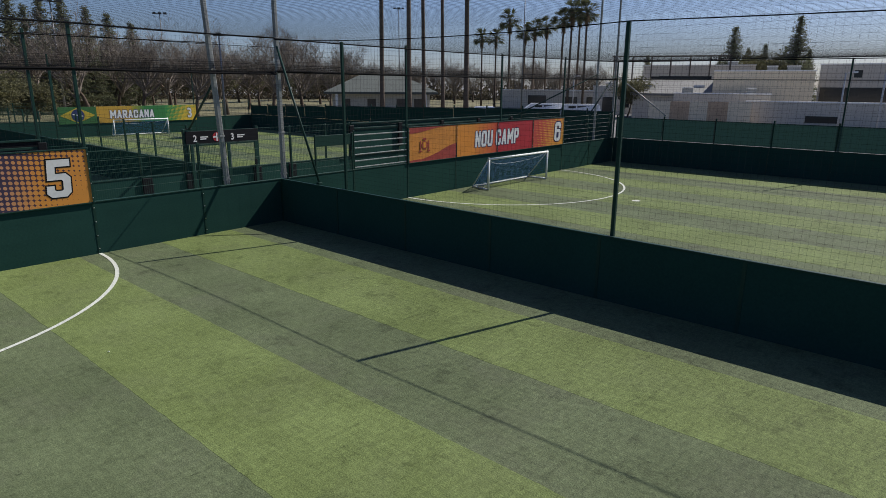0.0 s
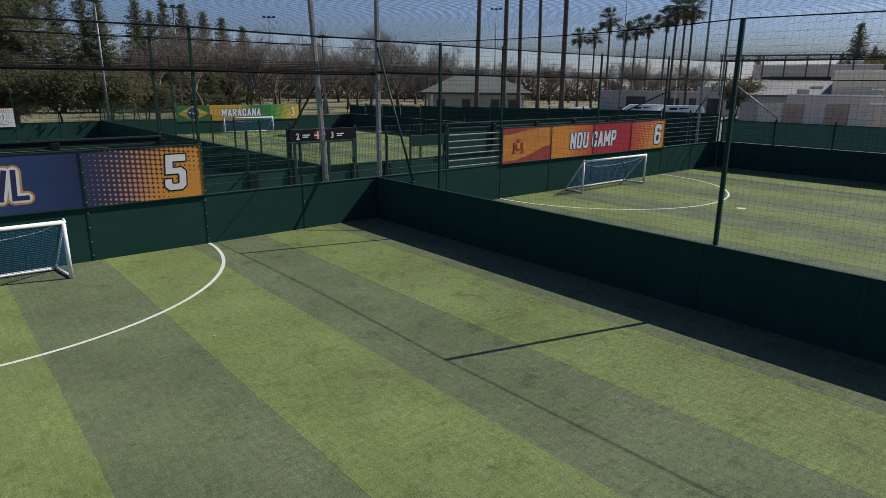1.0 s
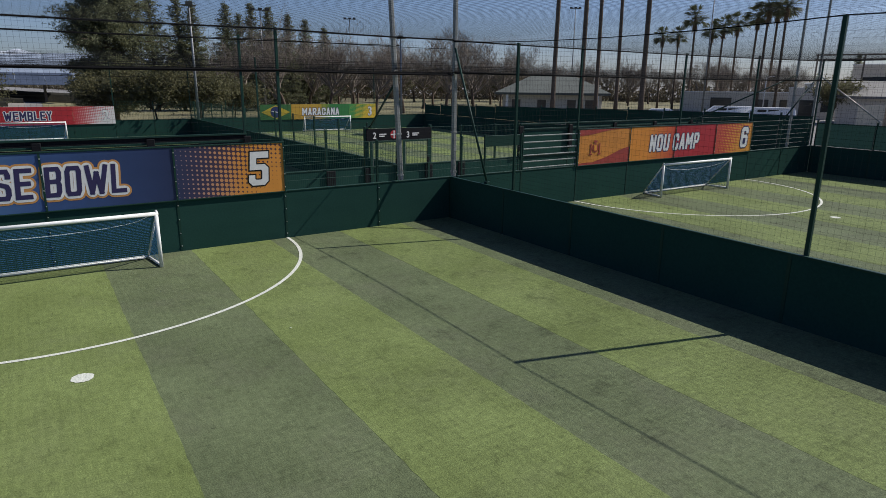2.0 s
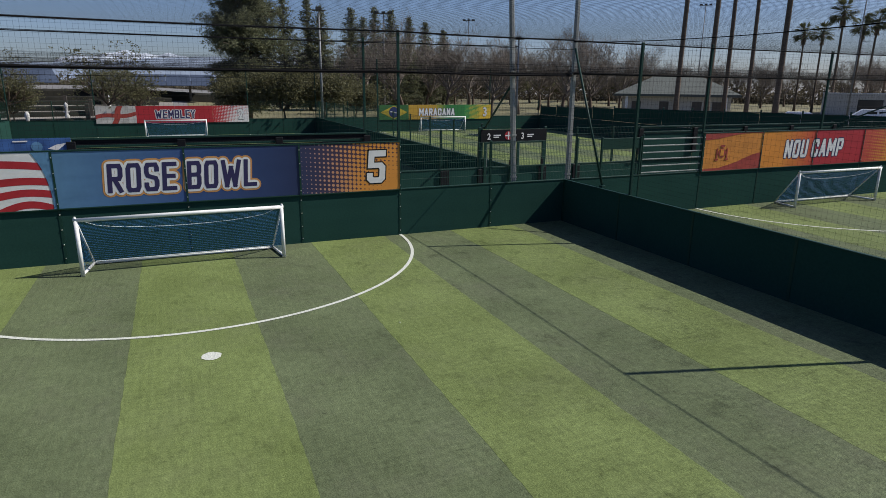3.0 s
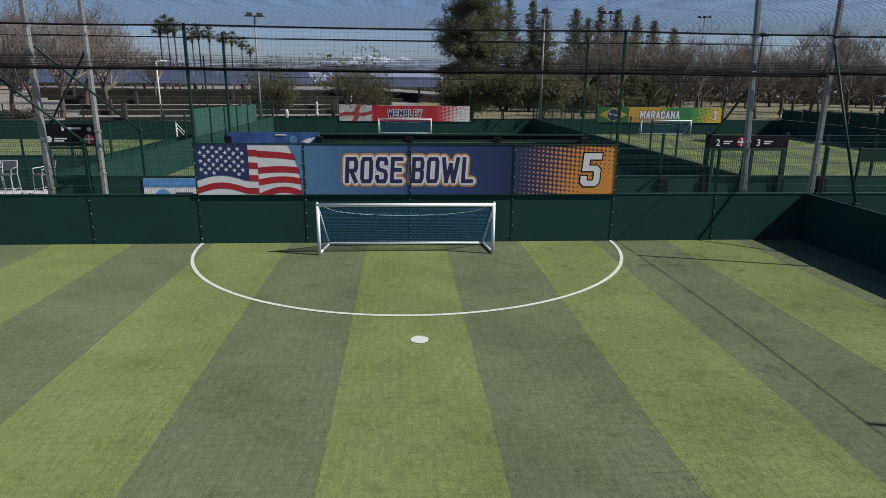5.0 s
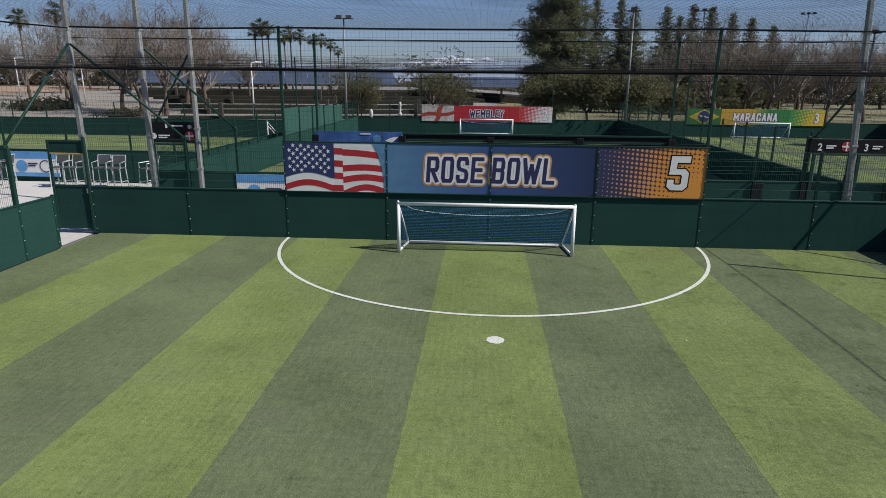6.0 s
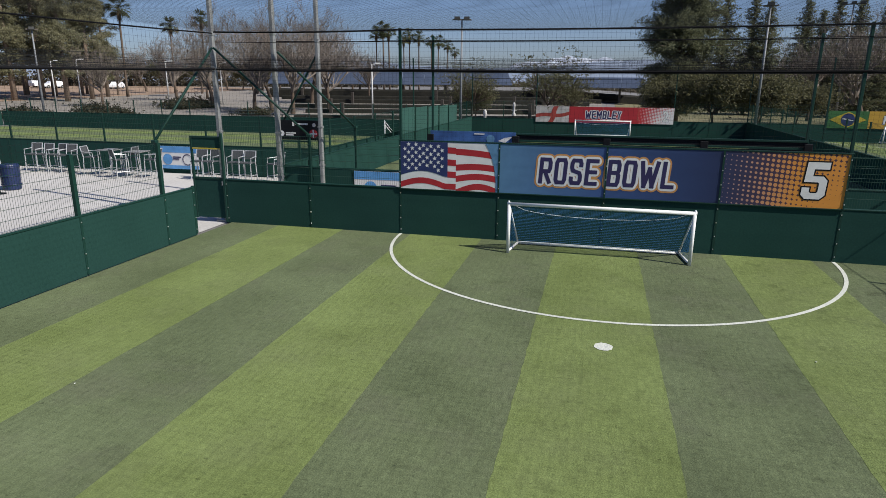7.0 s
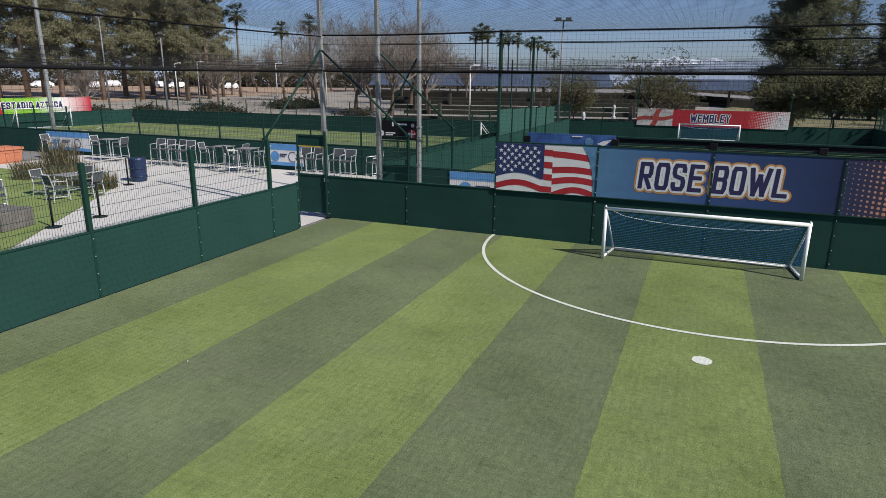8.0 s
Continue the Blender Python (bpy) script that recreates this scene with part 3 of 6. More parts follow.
# ---- goals ----
def goal(x, y, rz=0.0, w=3.94, h=1.18, depth=0.85, label="white tubular steel five-a-side goal with a blue net", cell=0.055, cord=None):
    """Stands with its mouth towards local -y."""
    g = thing("goal", x, y, 0.0, rz, label, "goal", "goals")
    a, r = w / 2, 0.040
    part("crossbar", Shape().tube([(-a - r, 0, h - r), (a + r, 0, h - r)], r, 12), M_WHITE, g, smooth=True)
    for s in (-1, 1):
        part("upright", Shape().tube([(s * a, 0, 0.005), (s * a, 0, h - r)], r, 12), M_WHITE, g, smooth=True)
        part("base_bar", Shape().tube([(s * a, 0, 0.036), (s * (a - 0.12), depth, 0.035)], 0.03, 8), M_WHITE, g, smooth=True)
        part("stay", Shape().tube([(s * a, 0.02, h - 0.06), (s * (a - 0.12), depth, 0.05)], 0.022, 8), M_WHITE, g, smooth=True)
        part("cap", Shape().tube([(s * (a + r * 0.2), 0, h - 0.005), (s * (a + r * 0.2), 0, h + 0.03)], [0.03, 0.018], 8), M_WHITE, g)
    part("back_bar", Shape().tube([(-a + 0.12, depth, 0.035), (a - 0.12, depth, 0.035)], 0.03, 8), M_WHITE, g, smooth=True)
    sh = Shape()
    n, k = round(w / cell), round(1.44 / cell)
    back = lambda u, v: Vector(((-a + 0.12 * v) * (1 - u) + (a - 0.12 * v) * u, v * depth * (0.55 + 0.45 * v) + 0.02, (h - 0.06) * (1 - v) + 0.06 * v + 0.10 * 4 * v * (1 - v)))
    for i in range(n + 1):
        sh.tube([back(i / n, j / 5) for j in range(6)], 0.0032, 3, caps=False)
    for j in range(k + 1):
        sh.tube([back(i / 6, j / k) for i in range(7)], 0.0032, 3, caps=False)
    for s in (0, 1):
        for j in range(1, 16):
            p, q = back(s, j / 16), Vector(((-a, a)[s], 0.0, (h - 0.1) * (1 - j / 16) + 0.05))
            sh.tube([p, q], 0.0032, 3, caps=False)
        for j in range(1, 14):
            t = j / 14
            top, low = back(s, t), Vector(((-a + 0.12 * t, a - 0.12 * t)[s], depth * t, 0.05))
            sh.tube([top, low], 0.0032, 3, caps=False)
    part("net", sh, cord or M_GOALNET, g, "knotted goal net", kind="stuff")
    cord = [(-a + 0.12 + (w - 0.24) * i / 16, 0.05 + 0.25 * 4 * (i / 16) * (1 - i / 16), h - 0.08 - 0.26 * (4 * (i / 16) * (1 - i / 16)) ** 0.6) for i in range(17)]
    part("net_cord", Shape().tube(cord, 0.006, 5), M_GOALWHITE, g, "white slack net cord")
    part("net_hem", Shape().tube([(-a + 0.16, depth - 0.05, 0.08), (a - 0.16, depth - 0.05, 0.08)], 0.012, 5), M_GOALWHITE, g, "white laced net hem")
    return g


GOAL = goal(-0.105, -1.12)
copy_thing(GOAL, pose(20.1, -1.06, 0))
copy_thing(GOAL, pose(0.0, 32.9, 0))
copy_thing(GOAL, pose(20.2, 32.9, 0))
goal(-14.2, 25.3, -70.6, label="white steel five-a-side goal with a thin dark net", cell=0.16, cord=M_NET)
goal(-47.9, 18.8, 90, 4.4, 1.62, 1.1, "tall white steel seven-a-side goal with a thin net", 0.16, M_NET)


# ---- banners ----
def panel(b, i, material, name="panel", label=""):
    return part(name, Shape().box(0.004, 0, 0, 2.496, 0.018, 1.17, 0.003), material, b, label, at=(-5 + 2.5 * i, 0, 0))


def write(b, text, x, z, height, layers, width=None, squeeze=0.8):
    """Lettering in layers, from the widest outline to the face."""
    for k, (bold, material) in enumerate(layers):
        part("lettering" if k == len(layers) - 1 else "letter_outline", letters(text, height, material, width * (1 + 2.0 * (bold - layers[-1][0]) / width) if width else None, bold, 0.0015, squeeze), None, b, at=(x, -0.006 - 0.005 * k, z))


C = 0.13
GLYPHS = {
    "O": [([(0, C), (0, 1 - C), (C, 1), (1 - C, 1), (1, 1 - C), (1, C), (1 - C, 0), (C, 0)], True)],
    "R": [([(0, 0), (0, 1), (1 - C, 1), (1, 1 - C), (1, 0.60), (1 - C, 0.48), (0.1, 0.48)], False), ([(0.45, 0.46), (1, 0)], False)],
    "S": [([(1, 0.80), (1, 1 - C), (1 - C, 1), (C, 1), (0, 1 - C), (0, 0.68), (C, 0.55), (1 - C, 0.45), (1, 0.32), (1, C), (1 - C, 0), (C, 0), (0, C), (0, 0.20)], False)],
    "E": [([(1, 1), (0, 1), (0, 0), (1, 0)], False), ([(0.1, 0.51), (0.88, 0.51)], False)],
    "B": [([(0, 0), (0, 1), (1 - C, 1), (1, 1 - C), (1, 0.64), (0.88, 0.52), (1, 0.40), (1, C), (1 - C, 0)], True), ([(0.1, 0.52), (0.82, 0.52)], False)],
    "W": [([(0, 1), (0.24, 0)], False), ([(0.24, 0), (0.5, 0.74)], False), ([(0.5, 0.74), (0.76, 0)], False), ([(0.76, 0), (1, 1)], False)],
    "L": [([(0, 1), (0, 0), (1, 0)], False)],
    "N": [([(0, 0), (0, 1)], False), ([(0, 1), (1, 0)], False), ([(1, 0), (1, 1)], False)],
    "U": [([(0, 1), (0, C), (C, 0), (1 - C, 0), (1, C), (1, 1)], False)],
    "C": [([(1, 0.70), (1, 1 - C), (1 - C, 1), (C, 1), (0, 1 - C), (0, C), (C, 0), (1 - C, 0), (1, C), (1, 0.30)], False)],
    "A": [([(0, 0), (0.46, 1)], False), ([(0.54, 1), (1, 0)], False), ([(0.2, 0.27), (0.8, 0.27)], False)],
    "M": [([(0, 0), (0, 1)], False), ([(0, 1), (0.5, 0.36)], False), ([(0.5, 0.36), (1, 1)], False), ([(1, 1), (1, 0)], False)],
    "P": [([(0, 0), (0, 1), (1 - C, 1), (1, 1 - C), (1, 0.58), (1 - C, 0.44), (0.1, 0.44)], False)],
    "Y": [([(0, 1), (0.5, 0.48), (1, 1)], False), ([(0.5, 0.48), (0.5, 0)], False)],
    "T": [([(0, 1), (1, 1)], False), ([(0.5, 0.95), (0.5, 0)], False)],
    "D": [([(0, 0), (0, 1), (0.8, 1), (1, 0.85), (1, 0.15), (0.8, 0)], True)],
    "I": [([(0.5, 0), (0.5, 1)], False)],
    "Z": [([(0, 1), (1, 1), (0, 0), (1, 0)], False)],
}


def stroke(sh, path, closed, half, y):
    """A flat mitred band along a path in the plane y."""
    p = [Vector(q) for q in path]
    k = len(p)
    left, right = [], []
    for i in range(k):
        a = (p[i] - p[i - 1]).normalized() if closed or i else None
        b = (p[(i + 1) % k] - p[i]).normalized() if closed or i < k - 1 else None
        q = p[i]
        if a is None or b is None:
            d = b if a is None else a
            q = q - d * half * 0.98 if a is None else q + d * half * 0.98
            nrm, s = Vector((-d.y, d.x)), 1.0
        else:
            na, nb = Vector((-a.y, a.x)), Vector((-b.y, b.x))
            nrm = (na + nb).normalized()
            s = 1 / max(0.70, nrm.dot(na))
        left.append(q + nrm * half * s)
        right.append(q - nrm * half * s)
    for i in range(k if closed else k - 1):
        j = (i + 1) % k
        sh.face(*[(v.x, y - 0.00003 * i, v.y) for v in (left[i], right[i], right[j], left[j])])


def rounded(sh, path, closed, half, y):
    """A flat band with round ends and corners: a bar for each stretch and a disc at each corner, each a hair behind the last."""
    k = len(path)
    for i in range(k if closed else k - 1):
        p, q = Vector(path[i]), Vector(path[(i + 1) % k])
        d = (q - p).normalized() * half
        n, at = Vector((-d.y, d.x)), y + 0.00003 * i
        sh.face(*[(v.x, at, v.y) for v in (p + n, p - n, q - n, q + n)])
    for i, (u, w) in enumerate(path):
        sh.disc((u, y + 0.0003 + 0.00004 * i, w), half, "y", 16)


def block_text(b, text, x, z, width, height, thick, layers, skew=0.0):
    """Condensed block capitals, centred at x, each letter a part; layers: (extra outline, material) from the back."""
    units = sum({" ": 0.30, "I": 0.5, "M": 1.25, "W": 1.45}.get(c, 1.0) for c in text) + 0.20 * (len(text) - 1)
    w = width / units
    thick = thick * w
    at = x - width / 2
    for i, c in enumerate(text):
        cw = w * {" ": 0.30, "I": 0.5, "M": 1.25, "W": 1.45}.get(c, 1.0)
        if c != " ":
            for k, (extra, material) in enumerate(layers):
                sh = Shape()
                for q, (path, closed) in enumerate(GLYPHS[c]):
                    pts = [(thick / 2 + u * (cw - thick) + skew * v * height, thick / 2 + v * (height - thick)) for u, v in path]
                    y = -0.0030 - 0.0025 * k - 0.0002 * q - 0.0004 * (i % 2)
                    (rounded if extra else stroke)(sh, pts, closed, thick / 2 + extra, y)
                part("letter" if k == len(layers) - 1 else "letter_outline", sh, material, b, at=(at, 0, z))
        at += cw + 0.20 * w


def banner(x, y, z, materials, label, rz=0.0, joints=False):
    b = thing("banner", x, y, z, rz, label, "banner", "pitch name banners")
    for i, m in enumerate(materials):
        if m:
            panel(b, i, m)
    if joints:
        for i in range(5):
            a = -5 + 2.5 * i
            part("joint_strip", Shape().box(a - 0.020, -0.015, 0.0, a + 0.020, -0.011, 1.17), M_POST, b)
            for k in range(4):
                part("bolt", shared("bolt", lambda: Shape().box(-0.011, -0.011, -0.011, 0.011, 0.011, 0.011, 0.004).mesh("bolt", M_BOLT)), None, b, at=(a, -0.018, 0.10 + 0.32 * k))
        part("top_rail", Shape().box(-5.03, -0.012, 1.173, 5.03, 0.02, 1.205, 0.005), M_POST, b)
        part("bottom_rail", Shape().box(-5.03, -0.010, -0.028, 5.03, 0.02, -0.002, 0.005), M_POST, b)
    return b


def star(sh, x, y, z, r):
    pts = []
    for i in range(10):
        a, q = math.pi / 2 + i * math.pi / 5 + 0.15, r if i % 2 == 0 else r * 0.42
        pts.append((x + q * math.cos(a), y, z + q * math.sin(a)))
    for i in range(10):
        sh.face((x, y, z), pts[(i + 1) % 10], pts[i])


M_AMBER = mat("print_amber", (0.52, 0.20, 0.035), rough=0.5, var=0.18, scale=1.5, fine=6, bump=0.02)
b5 = banner(0, -0.03, 1.195, [None, M_SKY_TO_BLUE, M_BLUE_TO_NAVY, M_HALF5], "printed pitch name banner with a flag, lettering and number five", joints=True)
part("panel", Shape().box(0.004, 0, 0, 2.496, 0.018, 1.17, 0.003), M_SKYBLUE, b5, at=(-5, 0, 0))
flag = part("flag_print", Shape().box(0.0, -0.004, 0, 2.48, -0.001, 1.168), M_PWHITE, b5, "red, white and blue waving flag print", at=(-4.99, 0, 0))
FW, FH = 2.48, 1.168
dip = lambda u: 0.33 + 0.125 * math.sin(math.pi * min(1.0, u / 0.46)) - 0.03 * max(0.0, u - 0.40)


def flag_band(low, high, u0, u1, y=-0.006, n=26):
    """A printed band of the flag between two edges that run along it, cut off at the sheet's border."""
    sh = Shape()
    for i in range(n):
        a, c = u0 + (u1 - u0) * i / n, u0 + (u1 - u0) * (i + 1) / n
        q = [(a * FW, y, min(FH, max(0.0, low(a)))), (c * FW, y, min(FH, max(0.0, low(c)))), (c * FW, y, min(FH, max(0.0, high(c)))), (a * FW, y, min(FH, max(0.0, high(a))))]
        if q[3][2] - q[0][2] > 1e-4 or q[2][2] - q[1][2] > 1e-4:
            sh.face(*q)
    return sh


fly = lambda u: 0.075 * math.sin(math.pi * max(0.0, u - 0.58) / 0.46)
for base_z, swell, sag in ((1.30, 0.2, 0.30), (0.875, 0.25, 0.24), (0.49, 0.6, 0.06), (0.215, 1.0, 0.03), (-0.12, 2.2, 0.02)):
    edge = lambda u, k=base_z, w=swell, g=sag: k + w * fly(u) - g * max(0.0, u - 0.60)
    sh = flag_band(edge, lambda u: edge(u) + 0.15, 0.575, 1.0)
    if sh.f:
        part("stripe", sh, M_RED, flag, "wavy red stripe")
for k in (0.905, 0.61, 0.315):
    part("stripe", flag_band(lambda u: k - 0.1 * (u - 0.5), lambda u: k + 0.15 - 0.1 * (u - 0.5), 0.49, 0.575, -0.0075, 3), M_RED, flag, "wavy red stripe")
part("stripe", flag_band(lambda u: dip(u) - 0.31, lambda u: dip(u) - 0.165, 0.0, 0.575, -0.0075), M_RED, flag, "wavy red stripe")
low = lambda x: dip(x / FW)
part("canton", flag_band(dip, lambda u: FH - 0.002, 0.0, 0.49, -0.009), M_NAVY, flag, "dark blue star field")
one = Shape()
star(one, 0, 0, 0, 0.058)
one = one.mesh("star", M_PWHITE)
for r in range(9):
    for k in range(7):
        x, z = 0.03 + 0.19 * k + (0.095 if r % 2 else 0), 1.085 - 0.098 * r + 0.02 * math.sin(k * 1.1)
        if 0.05 < x < 1.16 and z > low(x) + 0.05:
            part("star", one, None, flag, at=(x, -0.012, z))
sh = Shape()
sh.face((2.485, -0.010, 0.0), (2.485, -0.010, 1.168), *[(2.44 - 0.30 * (z / 1.168) ** 2.4 - 0.02 * (1 - z), -0.010, z) for z in (1.168, 1.08, 0.98, 0.85, 0.7, 0.45, 0.2, 0.0)])
part("flag_edge", sh, M_SKYBLUE, flag)
M_OUTLINE = mat("print_outline_orange", (0.50, 0.24, 0.075), rough=0.5, var=0.08, bump=0)
M_INK = mat("print_ink", (0.026, 0.020, 0.078), rough=0.5, var=0.1, bump=0)
block_text(b5, "ROSE BOWL", -0.02, 0.27, 3.06, 0.62, 0.31, [(0.092, M_OUTLINE), (0.053, M_PWHITE), (0.0, M_INK)], 0.05)
FIVE = [(0.03, 0.80), (0.47, 0.80), (0.47, 0.65), (0.18, 0.65), (0.175, 0.50), (0.38, 0.50), (0.47, 0.41), (0.47, 0.09), (0.38, 0.0), (0.09, 0.0), (0.0, 0.09), (0.0, 0.25),
        (0.15, 0.25), (0.15, 0.16), (0.18, 0.135), (0.29, 0.135), (0.32, 0.16), (0.32, 0.34), (0.29, 0.37), (0.02, 0.37)]


def digit(points, grow_by, y):
    """A block numeral with chamfered corners, set outwards by grow_by."""
    pts = [Vector((p[0] + 0.05 * p[1], p[1])) for p in points]
    out = []
    for i, p in enumerate(pts):
        a, b = (p - pts[i - 1]).normalized(), (pts[(i + 1) % len(pts)] - p).normalized()
        na, nb = Vector((-a.y, a.x)), Vector((-b.y, b.x))
        bis = (na + nb).normalized()
        out.append(p + bis * grow_by / max(0.5, bis.dot(na)))
    s = Shape()
    s.face(*[(p.x, y, p.y) for p in reversed(out)])
    return s


part("letter_outline", digit(FIVE, 0.030, -0.004), M_BLACK, b5, at=(4.12, 0, 0.19))
part("lettering", digit(FIVE, 0.0, -0.0065), M_PWHITE, b5, at=(4.12, 0, 0.19))

b6 = banner(20, -0.03, 1.195, [M_AMBER, M_ORANGE_TO_RED, M_RED, M_HALF6], "printed pitch name banner in orange and red with number six", joints=True)
M_DULLRED = mat("print_dull_red", (0.30, 0.045, 0.035), rough=0.5, var=0.2, scale=1.5, fine=6, bump=0.02)
flow = lambda u: 0.05 + 0.46 * max(0.0, (u - 0.28) / 0.72) ** 0.8 + 0.03 * math.sin(u * 9)
drop = lambda u: 1.168 - 0.20 * max(0.0, 1 - u / 0.85) - 0.02 * math.sin(u * 8)
for low_band in (True, False):
    sh = Shape()
    for i in range(24):
        u0, u1 = i / 24, (i + 1) / 24
        (a0, c0), (a1, c1) = [(0.0, flow(u)) if low_band else (min(1.16, drop(u)), 1.168) for u in (u0, u1)]
        sh.face((-5 + 2.49 * u0, -0.006, a0), (-5 + 2.49 * u1, -0.006, a1), (-5 + 2.49 * u1, -0.006, c1), (-5 + 2.49 * u0, -0.006, c0))
    part("flag_band", sh, M_DULLRED, b6, "wavy dark red flag band")
emblem = part("flag_emblem", Shape().disc((-4.22, -0.009, 0.55), 0.15, "y", 18), M_DULLRED, b6, "plain emblem of simple shapes")
part("emblem_shield", Shape().box(-4.29, -0.014, 0.46, -4.15, -0.011, 0.66), M_ORANGE, emblem)
part("emblem_crown", Shape().box(-4.30, -0.014, 0.73, -4.14, -0.011, 0.80), M_DULLRED, emblem)
for x in (-4.46, -4.04):
    part("emblem_column", Shape().box(x, -0.012, 0.38, x + 0.05, -0.009, 0.70), M_DULLRED, emblem)
    part("emblem_base", Shape().box(x - 0.04, -0.012, 0.32, x + 0.09, -0.009, 0.37), M_DULLRED, emblem)
block_text(b6, "NOU CAMP", 0.0, 0.28, 2.85, 0.60, 0.34, [(0.035, M_INK), (0.0, M_PWHITE)], 0.05)
SIX = [(0.32, 0.56), (0.32, 0.63), (0.29, 0.665), (0.18, 0.665), (0.15, 0.63), (0.15, 0.49), (0.38, 0.49), (0.47, 0.40), (0.47, 0.09), (0.38, 0.0), (0.09, 0.0), (0.0, 0.09), (0.0, 0.71), (0.09, 0.80), (0.38, 0.80), (0.47, 0.71), (0.47, 0.56)]
COUNTER = [(0.18, 0.37), (0.29, 0.37), (0.32, 0.34), (0.32, 0.16), (0.29, 0.13), (0.18, 0.13), (0.15, 0.16), (0.15, 0.34)]
part("letter_outline", digit(SIX, 0.055, -0.006), M_INK, b6, at=(4.22, 0, 0.19))
six = part("lettering", digit(SIX, 0.012, -0.011), M_PWHITE, b6, at=(4.22, 0, 0.19))
part("letter_counter", digit(COUNTER, 0.0, -0.016), M_INK, six)

M_FLAGGREY = mat("print_flag_grey", (0.42, 0.39, 0.38), rough=0.55, var=0.3, scale=1.4, fine=4, bump=0.02)
b2 = banner(0.0, 33.95, 0.92, [M_FLAGGREY, M_RED, M_RED, M_HALF2], "printed pitch name banner in red and white with number two")
lift = lambda u: 0.30 * u + 0.10 * math.sin(u * 5.5 + 0.6)
sh = Shape()
for i in range(20):
    u0, u1 = i / 20, (i + 1) / 20
    sh.face((-4.99 + 2.49 * u0, -0.006, 0.26 + lift(u0)), (-4.99 + 2.49 * u1, -0.006, 0.26 + lift(u1)), (-4.99 + 2.49 * u1, -0.006, 0.52 + lift(u1)), (-4.99 + 2.49 * u0, -0.006, 0.52 + lift(u0)))
part("flag_cross", sh, M_DULLRED, b2, "waving red cross of the flag")
sh = Shape()
for i in range(10):
    v0, v1 = i / 10, (i + 1) / 10
    x0, x1 = [-4.05 + 0.42 * v + 0.06 * math.sin(v * 6) for v in (v0, v1)]
    sh.face((x0, -0.008, 1.166 * v0), (x0 + 0.36, -0.008, 1.166 * v0), (x1 + 0.36, -0.008, 1.166 * v1), (x1, -0.008, 1.166 * v1))
part("flag_cross", sh, M_DULLRED, b2, "waving red cross of the flag")
block_text(b2, "WEMBLEY", 0.0, 0.30, 2.6, 0.58, 0.33, [(0.045, M_PWHITE), (0.0, M_INK)], 0.03)
write(b2, "2", 4.45, 0.22, 0.70, [(0.05, M_INK), (0.03, M_PWHITE)])

b3 = banner(20.05, 33.95, 0.92, [M_PGREEN, M_AMBER_TO_GREEN, M_GREEN_BLEND, M_HALF3], "printed pitch name banner in yellow and green with number three")
part("flag_diamond", (lambda s: (s.face((-4.9, -0.006, 0.585), (-3.75, -0.006, 0.05), (-2.6, -0.006, 0.585), (-3.75, -0.006, 1.12)), s)[1])(Shape()), M_YELLOW, b3, "yellow flag diamond")
part("flag_disc", Shape().disc((-3.75, -0.010, 0.585), 0.43, "y", 24), M_NAVY, b3, "dark blue flag disc")
part("flag_ribbon", (lambda s: (s.face((-4.1, -0.013, 0.62), (-3.42, -0.013, 0.50), (-3.41, -0.013, 0.57), (-4.08, -0.013, 0.69)), s)[1])(Shape()), M_PWHITE, b3)
block_text(b3, "MARACANA", 0.0, 0.30, 3.2, 0.58, 0.34, [(0.035, M_INK), (0.0, M_PWHITE)], 0.03)
write(b3, "3", 4.45, 0.22, 0.70, [(0.05, M_INK), (0.03, M_PWHITE)])

M_LIME = mat("print_lime", (0.20, 0.42, 0.04), rough=0.5, var=0.15, bump=0)
M_LIME_FADE = blend_material("print_lime_fade", (0.20, 0.42, 0.04), (0.66, 0.66, 0.64))
M_RED_FADE = blend_material("print_red_fade", (0.62, 0.55, 0.54), (0.40, 0.03, 0.05), 0.2, 2.3)
b4 = banner(-48.95, 18.8, 1.195, [M_RED, M_LIME, M_LIME_FADE, M_RED_FADE], "printed pitch name banner in green, white and red", rz=90)
block_text(b4, "ESTADIO AZTECA", -0.1, 0.34, 4.9, 0.52, 0.36, [(0.045, M_PWHITE), (0.0, M_INK)], 0.03)


# ---- masts, braces, gates, signs ----
def mast(x, y, h=9.5, lean=0.0, w=0.064):
    m = thing("floodlight_mast", x, y, 0, 0, "grey galvanised steel mast beside the net fence", "mast", "masts")
    part("column", Shape().loft([[(lean * z + sx * w * k, sy * w * k, z) for sx, sy in ((-1, -0.6), (-0.6, -1), (0.6, -1), (1, -0.6), (1, 0.6), (0.6, 1), (-0.6, 1), (-1, 0.6))] for z, k in ((0, 1.0), (h * 0.5, 0.95), (h, 0.8))]), M_GALV, m)
    part("base_plate", Shape().box(-0.2, -0.2, -0.03, 0.2, 0.2, 0.02, 0.006), M_GALV, m)
    for z in (1.3, 2.45, 4.1, 4.95):
        part("clamp", Shape().box(lean * z - w - 0.006, -w - 0.006, z - 0.03, lean * z + w + 0.006, w + 0.006, z + 0.02, 0.003), M_GALV, m)
    return m


def brace(p, q, material=M_POST, r=0.031, label="dark green diagonal steel brace of the net mast"):
    p, q = Vector(p), Vector(q)
    b = thing("mast_brace", q.x, q.y, q.z, 0, label, "brace", "mast braces")
    part("bar", Shape().tube([(0, 0, 0), p - q], r, 8), material, b, smooth=True)
    part("foot_plate", Shape().box(-0.06, -0.06, -0.03, 0.06, 0.06, 0.03, 0.006), material, b)
    return b


